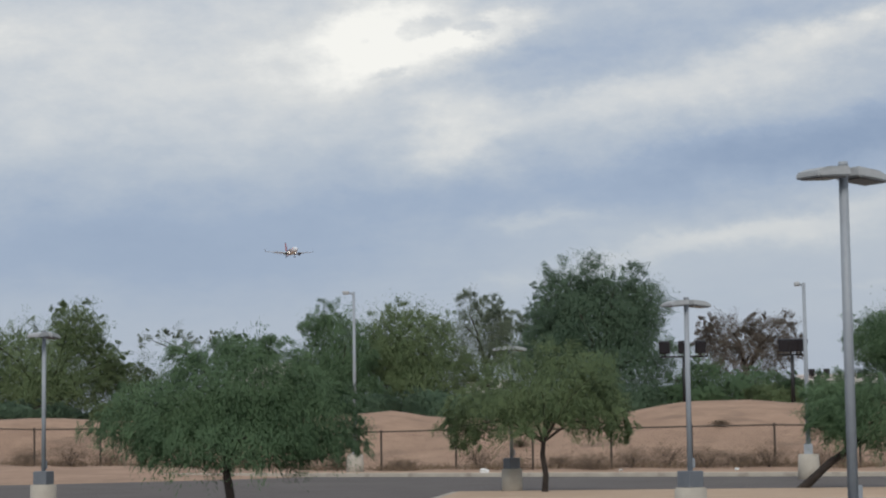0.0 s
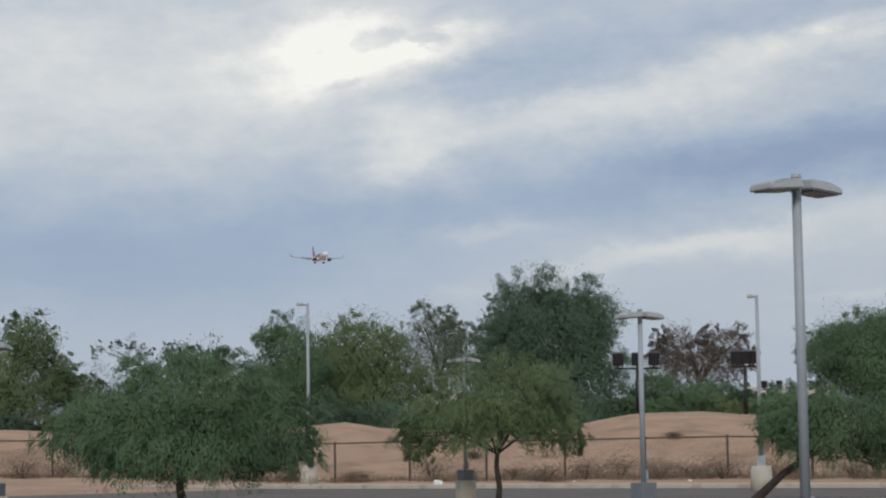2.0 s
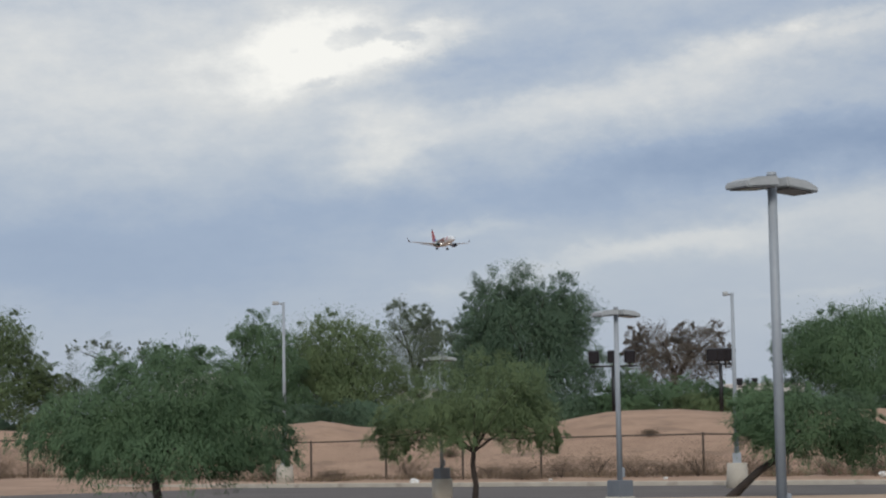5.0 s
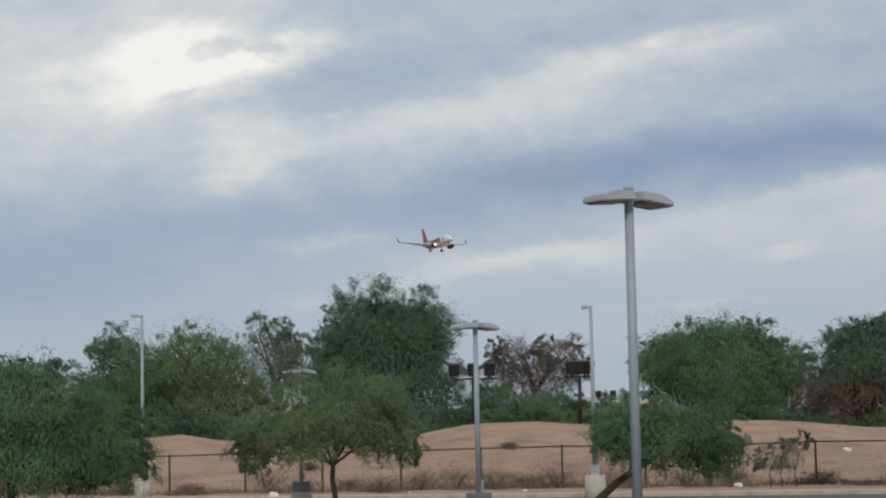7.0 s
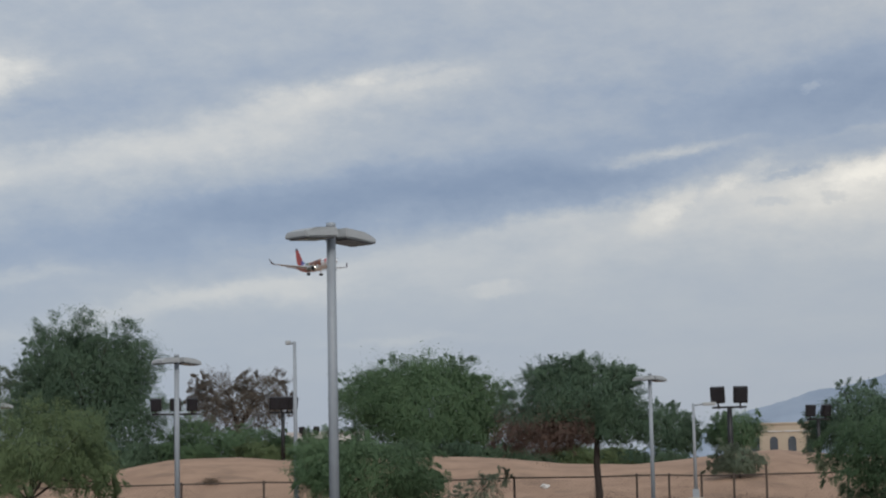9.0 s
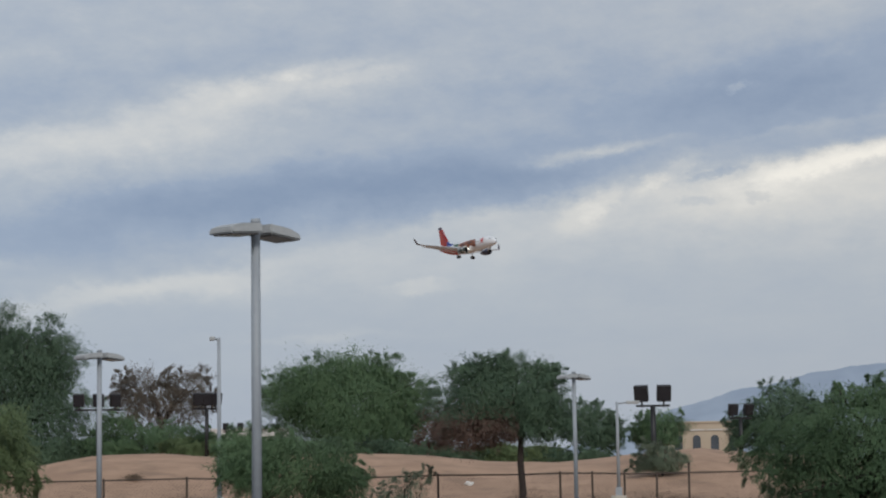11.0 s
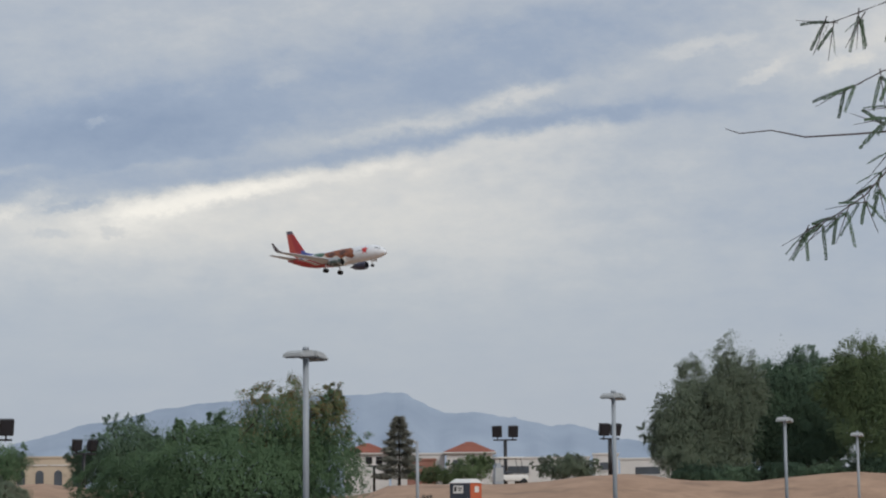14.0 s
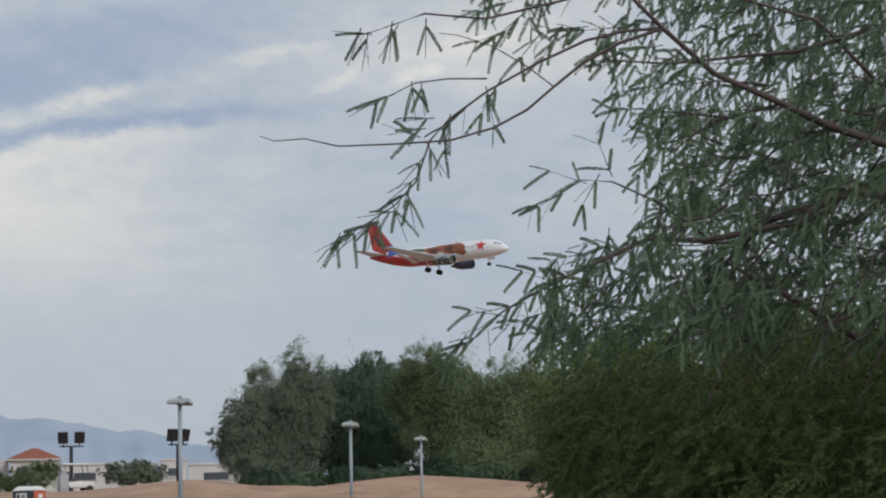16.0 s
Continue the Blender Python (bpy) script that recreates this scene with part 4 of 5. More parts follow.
def flood_mast(az, d, top, heads, lean_in=0.0, size=1.0):
    """A black mast with a crossbar and square floodlights; heads: places along the bar."""
    base = on_ground(az, d)
    height = rise(top, d) - base.z
    thing = empty("floodlight_mast", Matrix.Translation(base) @ pose(0, 0, 0, 0, 0, -az + lean_in), "black floodlight mast with square lamps on a crossbar", "floodlight", "floodlight masts")
    bm = bmesh.new()
    cyl(bm, (0, 0, -0.3), (0, 0, height), 0.13 * size, 0.11 * size, 12)
    part("mast", bm, BLACK, thing, "", True)
    bm = bmesh.new()
    w = max(abs(h) for h in heads) + 0.25 * size
    box(bm, 0, 0, height, 2 * w, 0.10, 0.10, 0.01)
    part("crossbar", bm, BLACK, thing)
    for k, h in enumerate(heads):
        bm = bmesh.new()
        m = Matrix.Translation((h, -0.05, height + 0.55 * size)) @ pose(0, 0, 0, 14, 0, 10 if h > 0 else -10)
        box(bm, 0, 0, 0, 0.62 * size, 0.30 * size, 0.72 * size, 0.04, m)
        box(bm, 0, 0, -0.48 * size, 0.08, 0.08, 0.30 * size, 0, m)
        box(bm, 0, 0.22 * size, 0, 0.40 * size, 0.2 * size, 0.46 * size, 0.03, m)
        f = part("floodlight", bm, BLACK, thing)
        bm = bmesh.new()
        box(bm, 0, -0.16 * size, 0, 0.5 * size, 0.02, 0.6 * size, 0.004, m)
        part("lamp_glass", bm, GLASSDK, f)


flood_mast(6.72, 118, 1.95, (-1.1, 0.0, 0.95), 0, 1.0)
flood_mast(9.70, 118, 1.95, (-0.5, -0.1, 0.3, 0.55), 15, 1.0)
flood_mast(10.42, 170, 1.30, (-0.6, 0.6), 0, 0.8)
flood_mast(22.19, 100, 1.84, (-0.55, 0.55), 0, 1.1)
flood_mast(36.28, 158, 1.74, (-0.62, 0.62), 0, 1.2)
flood_mast(39.21, 146, 1.74, (-0.5, 0.5), 35, 1.2)
flood_mast(26.4, 165, 1.2, (-0.45, 0.45), 0, 0.8)
flood_mast(32.6, 160, 1.05, (-0.4, 0.4), 0, 0.8)
flood_mast(24.6, 118, 1.45, (-0.5, 0.5), 30, 0.9)
flood_mast(1.25, 165, 1.1, (-0.3, 0.3), 0, 0.7)


# ---------------------------------------------------------------- fence
def make_fence():
    fence = empty("chain_link_fence", Matrix(), "rusty chain-link fence with steel posts and top rail", "fence")
    n = bearing(FENCE_AZ, 1)
    along = bearing(FENCE_AZ + 90, 1)

    def spot(u, z=0.0):
        p = n * FENCE_D + along * u
        az = math.degrees(math.atan2(p.x, p.y))
        return Vector((p.x, p.y, ground_z(az, p.length) + z))

    us = [-13.87 + 3.3 * i for i in range(-14, 5)] + [0.8, 2.05, 3.3, 4.55] + [5.8] + [8.9 + 3.33 * i for i in range(16)]
    us = sorted(us)
    for u in us:
        tall = 1.95 if abs(u - 5.8) < 0.1 else 1.63
        p = spot(u)
        bm = bmesh.new()
        cyl(bm, p - Vector((0, 0, 0.2)), p + Vector((0, 0, tall)), 0.045, 0.045, 8)
        bmesh.ops.create_uvsphere(bm, u_segments=8, v_segments=5, radius=0.055, matrix=Matrix.Translation(p + Vector((0, 0, tall))))
        part("post", bm, RUST, fence)
    for a, b in zip(us, us[1:]):
        for z, r in ((1.60, 0.03), (0.06, 0.012)):
            bm = bmesh.new()
            cyl(bm, spot(a, z), spot(b, z), r, r, 6)
            part("rail", bm, RUST, fence)
    vs, fs = [], []
    u, step = us[0], 0.16
    while u < us[-1] - 1.6:
        for s in (1, -1):
            a, b = (u, u + 1.55) if s > 0 else (u + 1.55, u)
            p, q = spot(a, 0.05), spot(b, 1.58)
            i = len(vs)
            w = along * 0.0035
            vs += [p - w, p + w, q + w, q - w]
            fs.append((i, i + 1, i + 2, i + 3))
        u += step
    tagged(ob_from("wire_mesh", vs, fs, RUST, fence), "thin diagonal fence wire", kind="stuff")


make_fence()


# ---------------------------------------------------------------- buildings and things behind the fence
WALL = material("pale_stucco", (0.50, 0.49, 0.475), (0.60, 0.59, 0.57), 0.4, 0.9, fine=4)
CREAM = material("beige_stucco", (0.40, 0.33, 0.25), (0.48, 0.41, 0.32), 0.3, 0.9, fine=4)
TILE = material("red_roof_tiles", (0.22, 0.07, 0.045), (0.32, 0.105, 0.065), 0.6, 0.9, fine=5)
BRICK = material("red_brick_wall", (0.22, 0.105, 0.08), (0.30, 0.15, 0.115), 0.6, 0.9, fine=5)
WIN = material("dark_window_glass", (0.05, 0.06, 0.07), (0.09, 0.10, 0.12), 0.5, 0.2)
WHITE = material("white_plastic", (0.62, 0.62, 0.60), (0.74, 0.74, 0.72), 1.5, 0.6)
ORANGE = material("orange_plastic", (0.46, 0.10, 0.04), (0.56, 0.14, 0.06), 1.5, 0.6)
NAVY = material("dark_blue_grey_plastic", (0.028, 0.036, 0.052), (0.05, 0.06, 0.08), 1.5, 0.6)
TYRE = material("black_rubber", (0.012, 0.012, 0.012), (0.025, 0.025, 0.025), 8, 0.8)


def house(az0, az1, d, eave, depth, mat, label, apex=None, windows=0, low=None, arches=0):
    """A pale building side-on to the eye between two bearings; apex: the hip roof's top."""
    mid = (az0 + az1) / 2
    w = 2 * d * math.tan(radians(az1 - az0) / 2)
    h = rise(eave, d)
    thing = empty("building", Matrix.Translation(bearing(mid, d)) @ pose(0, 0, 0, 0, 0, -mid), label, "building")
    bm = bmesh.new()
    box(bm, 0, depth / 2, h / 2 - 0.5, w, depth, h + 1, 0.03)
    part("wall", bm, mat, thing)
    if apex:
        t, o = rise(apex, d), 0.5
        bm = bmesh.new()
        e = [bm.verts.new(c) for c in ((-w / 2 - o, -o, h), (w / 2 + o, -o, h), (w / 2 + o, depth + o, h), (-w / 2 - o, depth + o, h))]
        r = [bm.verts.new(c) for c in ((-w * 0.06, depth / 2, t), (w * 0.06, depth / 2, t))]
        for f in ((e[0], e[1], r[1], r[0]), (e[1], e[2], r[1]), (e[2], e[3], r[0], r[1]), (e[3], e[0], r[0]), (e[3], e[2], e[1], e[0])):
            bm.faces.new(f)
        part("roof", bm, TILE, thing, "red tiled hip roof")
        bm = bmesh.new()
        box(bm, 0, depth / 2, h - 0.12, w + 1.04, depth + 1.04, 0.2, 0.02)
        part("eaves", bm, WALL, thing)
    else:
        bm = bmesh.new()
        box(bm, 0, depth / 2, h + 0.1, w + 0.3, depth + 0.3, 0.3, 0.03)
        part("parapet", bm, mat, thing)
    for k in range(windows):
        x = (k + 0.5) / windows * w - w / 2
        bm = bmesh.new()
        box(bm, x, -0.03, h - 1.7, w / windows * 0.45, 0.1, 1.1, 0.02)
        wd = part("window", bm, WIN, thing)
        bm = bmesh.new()
        box(bm, x, -0.06, h - 2.32, w / windows * 0.52, 0.16, 0.1, 0.01)
        part("sill", bm, WALL, wd)
    for k in range(arches):
        x = (k + 0.5) / arches * w - w / 2
        bm = bmesh.new()
        r, z = w / arches * 0.22, h - 2.5
        ring = [(-r, h - 6.5)] + [(r * math.cos(math.pi - math.pi * i / 10), z + r * math.sin(math.pi * i / 10)) for i in range(11)] + [(r, h - 6.5)]
        f = bm.faces.new([bm.verts.new((x + p, -0.12, q)) for p, q in ring])
        bmesh.ops.extrude_face_region(bm, geom=[f])
        for v in list(bm.verts)[len(ring):]:
            v.co.y = 0.05
        part("arch", bm, WIN, thing)
        bm = bmesh.new()
        box(bm, x, -0.1, h - 1.1, w / arches * 0.9, 0.12, 0.18, 0.02)
        part("cornice", bm, WALL, thing)
    return thing


house(31.75, 33.0, 300, 1.42, 8, WALL, "pale stucco building with a red tiled hip roof", 1.71, 0)
house(34.6, 35.9, 300, 1.42, 9, WALL, "pale stucco building with a wide red tiled hip roof", 1.73, 2)
house(33.05, 34.55, 302, 1.36, 8, WALL, "low pale flat-roofed wing between two roofs", None, 0)
house(33.5, 34.3, 292, 1.20, 4, BRICK, "low red-brown brick wing", None, 0)
house(35.95, 38.6, 310, 1.22, 9, WALL, "long low pale flat-roofed building", None, 2)
house(38.7, 39.4, 306, 1.30, 9, WALL, "small pale block with a flat roof", None, 1)
house(39.45, 42.5, 310, 1.16, 9, WALL, "long low pale flat-roofed building", None, 2)
house(22.1, 24.6, 320, 1.34, 10, CREAM, "beige building with a row of arches", None, 0, None, 5)
house(0.6, 1.9, 300, 1.35, 9, WALL, "pale building glimpsed between trees", None, 3)
house(9.8, 12.0, 300, 1.35, 9, WALL, "pale building glimpsed between trees", None, 4)
house(-6.0, -4.0, 300, 1.9, 9, WALL, "pale building glimpsed between trees", None, 4)


def portable_toilet(az, d):
    base = on_ground(az, d)
    base.z = rise(-0.70, d)
    thing = empty("portable_toilet", Matrix.Translation(base) @ pose(0, 0, 0, 0, 0, -az - 28), "portable toilet cabin with dark door and orange side", "toilet cabin")
    bm = bmesh.new()
    box(bm, 0, 0, 1.06, 1.10, 1.10, 2.05, 0.04)
    part("cabin", bm, ORANGE, thing, "orange plastic walls")
    bm = bmesh.new()
    box(bm, 0, -0.565, 1.06, 1.06, 0.05, 2.0, 0.015)
    dr = part("door", bm, NAVY, thing, "dark blue-grey front with door")
    for x in (-0.25, 0.02, 0.29):
        bm = bmesh.new()
        box(bm, x, -0.60, 0.95, 0.18, 0.02, 1.5, 0.008)
        part("door_rib", bm, NAVY, dr)
    bm = bmesh.new()
    box(bm, -0.08, -0.60, 1.78, 0.52, 0.03, 0.36, 0.008)
    sg = part("sign", bm, WHITE, dr, "white sign with dark bars")
    for x, w, h in ((-0.22, 0.12, 0.22), (0.02, 0.22, 0.06), (0.02, 0.16, 0.05)):
        bm = bmesh.new()
        box(bm, x, -0.62, 1.80 if h > 0.1 else (1.84 if w > 0.2 else 1.74), w, 0.012, h, 0.002)
        part("sign_bar", bm, BLACK, sg)
    bm = bmesh.new()
    box(bm, 0.42, -0.60, 1.25, 0.10, 0.03, 0.16, 0.005)
    part("latch", bm, WHITE, dr)
    bm = bmesh.new()
    box(bm, 0.57, 0.0, 1.78, 0.02, 0.40, 0.28, 0.006)
    part("side_sign", bm, WHITE, thing)
    bm = bmesh.new()
    v = [bm.verts.new(c) for c in ((-0.6, -0.62, 2.07), (0.6, -0.62, 2.07), (0.6, 0.6, 2.07), (-0.6, 0.6, 2.07), (-0.42, -0.3, 2.27), (0.42, -0.3, 2.27), (0.42, 0.4, 2.27), (-0.42, 0.4, 2.27))]
    for f in ((0, 1, 5, 4), (1, 2, 6, 5), (2, 3, 7, 6), (3, 0, 4, 7), (4, 5, 6, 7), (3, 2, 1, 0)):
        bm.faces.new([v[i] for i in f])
    bmesh.ops.bevel(bm, geom=list(bm.edges), offset=0.03, segments=2, affect="EDGES")
    part("roof", bm, WHITE, thing, "white domed plastic roof")
    bm = bmesh.new()
    box(bm, 0, 0, 0.0, 1.14, 1.16, 0.16, 0.02)
    part("skid", bm, BLACK, thing)


portable_toilet(35.2, 95)


def golf_cart(az, d):
    base = on_ground(az, d)
    thing = empty("golf_cart", Matrix.Translation(base) @ pose(0, 0, 0, 0, 0, -az + 20), "white golf cart with a roof on four posts", "golf cart")
    bm = bmesh.new()
    box(bm, 0, 0, 0.52, 2.3, 1.15, 0.42, 0.12)
    part("body", bm, WHITE, thing)
    bm = bmesh.new()
    box(bm, -0.1, 0, 1.86, 1.75, 1.2, 0.10, 0.04)
    part("canopy", bm, WHITE, thing)
    for x in (-0.85, 0.6):
        for y in (-0.5, 0.5):
            bm = bmesh.new()
            cyl(bm, (x + (0.25 if x > 0 else 0), y, 0.7), (x, y, 1.84), 0.025, 0.025, 8)
            part("post", bm, BLACK, thing)
    bm = bmesh.new()
    box(bm, -0.25, 0, 0.86, 0.55, 1.05, 0.18, 0.05)
    box(bm, -0.55, 0, 1.12, 0.14, 1.05, 0.45, 0.05)
    part("seat", bm, NAVY, thing)
    for x in (-0.75, 0.8):
        for y in (-0.52, 0.52):
            bm = bmesh.new()
            cyl(bm, (x, y - 0.09, 0.24), (x, y + 0.09, 0.24), 0.24, 0.24, 20)
            part("wheel", bm, TYRE, thing, "", True)


golf_cart(36.4, 136)


def utility_box(az, d):
    base = on_ground(az, d)
    thing = empty("utility_cabinet", Matrix.Translation(base) @ pose(0, 0, 0, 0, 0, -az + 15), "grey metal utility cabinet on the dirt bank", "utility cabinet")
    bm = bmesh.new()
    box(bm, 0, 0, 0.45, 0.5, 0.4, 0.95, 0.03)
    part("body", bm, POLE, thing)
    bm = bmesh.new()
    box(bm, 0, -0.21, 0.5, 0.42, 0.03, 0.7, 0.01)
    part("door", bm, HEAD, thing)
    bm = bmesh.new()
    box(bm, 0, 0, 1.0, 0.28, 0.3, 0.28, 0.03)
    part("hood", bm, POLE, thing)


utility_box(36.1, 113)


def litter(az, d, s, seed):
    rng = random.Random(seed)
    bm = bmesh.new()
    bmesh.ops.create_icosphere(bm, subdivisions=2, radius=s)
    for v in bm.verts:
        v.co *= 0.6 + 0.7 * rng.random()
        v.co.z = v.co.z * 0.6 + s * 0.3
    p = on_ground(az, d)
    ob = part("litter", bm, WHITE)
    ob.matrix_world = Matrix.Translation(p + Vector((0, 0, 0.09 if d < 74 else 0)))
    tagged(ob, "crumpled white plastic bag lying on the dirt", "litter", "litter")


litter(1.07, 72.5, 0.17, 1)
litter(14.02, 72.8, 0.17, 2)
litter(17.01, 96, 0.20, 3)
litter(4.9, 73, 0.07, 4)
litter(8.1, 72.6, 0.08, 5)
litter(6.0, 84, 0.07, 6)


# ---------------------------------------------------------------- the airliner
def paint(name, plan):
    """The hull's paint in the hull's own metres: x towards the nose, z up."""
    m = material(name, (0.66, 0.685, 0.71), (0.74, 0.76, 0.78), 0.5, 0.35, fine=3)
    nt = m.node_tree
    bs = nt.nodes["Principled BSDF"]
    tc = nt.nodes.new("ShaderNodeTexCoord")
    sep = nt.nodes.new("ShaderNodeSeparateXYZ")
    link(nt, tc.outputs["Object"], sep.inputs[0])
    nz = nt.nodes.new("ShaderNodeTexNoise")
    nz.inputs["Scale"].default_value, nz.inputs["Detail"].default_value = 0.55, 4
    link(nt, tc.outputs["Object"], nz.inputs["Vector"])
    wob = maths(nt, "MULTIPLY_ADD", nz.outputs[0], 1.6, -0.8)
    x, z = sep.outputs[0], maths(nt, "ADD", sep.outputs[2], maths(nt, "MULTIPLY", wob, 0.35))
    col = bs.inputs["Base Color"].links[0].from_socket
    for colour, test in plan(nt, x, z, wob):
        mx = nt.nodes.new("ShaderNodeMix")
        mx.data_type = "RGBA"
        link(nt, test, mx.inputs[0])
        link(nt, col, mx.inputs[6])
        mx.inputs[7].default_value = (*colour, 1)
        col = mx.outputs[2]
    link(nt, col, bs.inputs["Base Color"])
    return m


def hull_plan(nt, x, z, wob):
    red, green, blue = (0.36, 0.03, 0.03), (0.035, 0.085, 0.06), (0.06, 0.09, 0.30)
    line = maths(nt, "MULTIPLY_ADD", x, -0.16, -0.95)          # top of the red belly, rising to the tail
    below = maths(nt, "LESS_THAN", z, line)
    aft = maths(nt, "LESS_THAN", x, -0.8)
    belly = maths(nt, "MULTIPLY", below, aft)
    mid = maths(nt, "MULTIPLY", maths(nt, "GREATER_THAN", x, -5.5), maths(nt, "LESS_THAN", maths(nt, "ADD", x, wob), 0.8))
    hills = maths(nt, "MULTIPLY", mid, maths(nt, "LESS_THAN", z, maths(nt, "MULTIPLY_ADD", x, 0.16, 0.2)))
    tail = maths(nt, "LESS_THAN", maths(nt, "ADD", x, maths(nt, "MULTIPLY", z, 0.9)), -10.6)
    dash = maths(nt, "MULTIPLY", maths(nt, "MULTIPLY", maths(nt, "LESS_THAN", x, -7.0), maths(nt, "GREATER_THAN", x, -11.5)), maths(nt, "GREATER_THAN", z, maths(nt, "MULTIPLY_ADD", x, 0.22, 3.0)))
    return [(green, hills), (red, belly), (red, tail), (blue, dash)]


def fin_plan(nt, x, z, wob):
    red, blue, orange = (0.34, 0.03, 0.03), (0.06, 0.09, 0.30), (0.42, 0.06, 0.04)
    low = maths(nt, "MULTIPLY", maths(nt, "LESS_THAN", z, 3.3), maths(nt, "GREATER_THAN", x, -11.8))
    all_ = maths(nt, "LESS_THAN", z, 20.0)
    mid = maths(nt, "GREATER_THAN", maths(nt, "MULTIPLY_ADD", x, -0.8, -9.9), maths(nt, "MULTIPLY", z, 0.3))
    tip = maths(nt, "GREATER_THAN", z, 8.0)
    return [(red, all_), (orange, mid), (blue, low), ((0.10, 0.09, 0.12), tip)]


HULL = paint("airliner_hull_paint", hull_plan)
FIN = paint("airliner_fin_paint", fin_plan)
WINGPAINT = material("pale_grey_wing", (0.44, 0.48, 0.53), (0.54, 0.58, 0.62), 0.6, 0.4)
# shade on the far port engine, put into a dark blue base colour
NACELLE_SHADE = material("shade_painted_nacelle", (0.035, 0.04, 0.075), (0.06, 0.065, 0.11), 0.8, 0.35)
WINGLET = material("dark_grey_winglet", (0.10, 0.085, 0.10), (0.17, 0.14, 0.16), 0.8, 0.4)
MURAL = material("painted_nacelle", (0.02, 0.05, 0.045), (0.12, 0.085, 0.06), 0.9, 0.4, fine=2.5, stain=(0.68, 0.66, 0.62), stain_scale=1.5)
METAL = material("bare_metal_lip", (0.5, 0.5, 0.52), (0.6, 0.6, 0.62), 2, 0.25, 1.0)
BROWN = material("brown_marking", (0.20, 0.062, 0.028), (0.33, 0.12, 0.055), 0.9, 0.4, fine=3.5, stain=(0.11, 0.035, 0.02), stain_scale=1.0)
GREENMARK = material("green_marking", (0.05, 0.11, 0.075), (0.10, 0.17, 0.12), 0.9, 0.4)
DARKMARK = material("dark_brown_marking", (0.07, 0.03, 0.022), (0.13, 0.055, 0.035), 1.2, 0.4)
TAN = material("pale_marking", (0.52, 0.46, 0.38), (0.66, 0.60, 0.52), 0.9, 0.4)
STAR = material("red_marking", (0.50, 0.03, 0.03), (0.58, 0.05, 0.04), 0.9, 0.4)
LIGHT = material("landing_light", (1, 0.93, 0.8), (1, 0.95, 0.85), 1, 0.3, emit=5.0)

HULL_RINGS = [(16.3, 0.02, -0.55), (16.1, 0.30, -0.52), (15.6, 0.68, -0.42), (14.8, 1.08, -0.27), (13.8, 1.42, -0.13), (12.6, 1.70, -0.03), (11.0, 1.86, 0.0),
              (8.0, 1.90, 0.0), (4.0, 1.90, 0.0), (0.0, 1.90, 0.0), (-4.0, 1.90, 0.0), (-6.5, 1.86, 0.04), (-9.0, 1.66, 0.22), (-11.5, 1.32, 0.50), (-13.5, 0.95, 0.78), (-15.2, 0.55, 1.02), (-16.2, 0.26, 1.12), (-16.5, 0.05, 1.14)]


def hull_at(x):
    xs = [r[0] for r in HULL_RINGS][::-1]
    return float(np.interp(x, xs, [r[1] for r in HULL_RINGS][::-1])), float(np.interp(x, xs, [r[2] for r in HULL_RINGS][::-1]))


def on_hull(x, t, lift=0.05):
    """A place on the hull's starboard skin; t: angle up from the side, in degrees."""
    r, c = hull_at(x)
    return Vector((x, -(r + lift) * math.cos(radians(t)), c + (r + lift) * 1.05 * math.sin(radians(t))))


def decal(name, outline, mat, parent, label, lift=0.05):
    """A painted mark on the starboard side, curved with the skin; outline in x and degrees round the hull, star-shaped about its middle."""
    cx, ct = sum(p[0] for p in outline) / len(outline), sum(p[1] for p in outline) / len(outline)
    vs, fs, n, k = [on_hull(cx, ct, lift)], [], len(outline), 5
    for j in range(1, k + 1):
        for x, t in outline:
            vs.append(on_hull(cx + (x - cx) * j / k, ct + (t - ct) * j / k, lift))
    for i in range(n):
        fs.append((0, 1 + i, 1 + (i + 1) % n))
    for j in range(k - 1):
        for i in range(n):
            a, b = 1 + j * n + i, 1 + j * n + (i + 1) % n
            fs.append((a, a + n, b + n, b))
    return tagged(ob_from(name, vs, fs, mat, parent, True), label)


def foil(name, sections, mat, parent, label="", flat=None):
    """A wing or fin lofted through sections: leading edge place, chord, thickness; flat: the direction of thickness."""
    vs, fs = [], []
    prof = [(0, 0), (0.05, 0.38), (0.25, 0.5), (0.6, 0.3), (1.0, 0.03), (1.0, -0.03), (0.6, -0.22), (0.25, -0.4), (0.05, -0.3)]
    n = len(prof)
    for (p, chord, thick, up) in sections:
        for a, b in prof:
            vs.append(Vector(p) + Vector((-a * chord, 0, 0)) + Vector(up) * b * thick)
    for i in range(len(sections) - 1):
        for k in range(n):
            a, b = i * n + k, i * n + (k + 1) % n
            fs.append((a, b, b + n, a + n))
    fs.append(tuple(range(n))[::-1])
    fs.append(tuple(range((len(sections) - 1) * n, len(sections) * n)))
    ob = ob_from(name, vs, fs, mat, parent, False)
    return tagged(ob, label) if label else ob


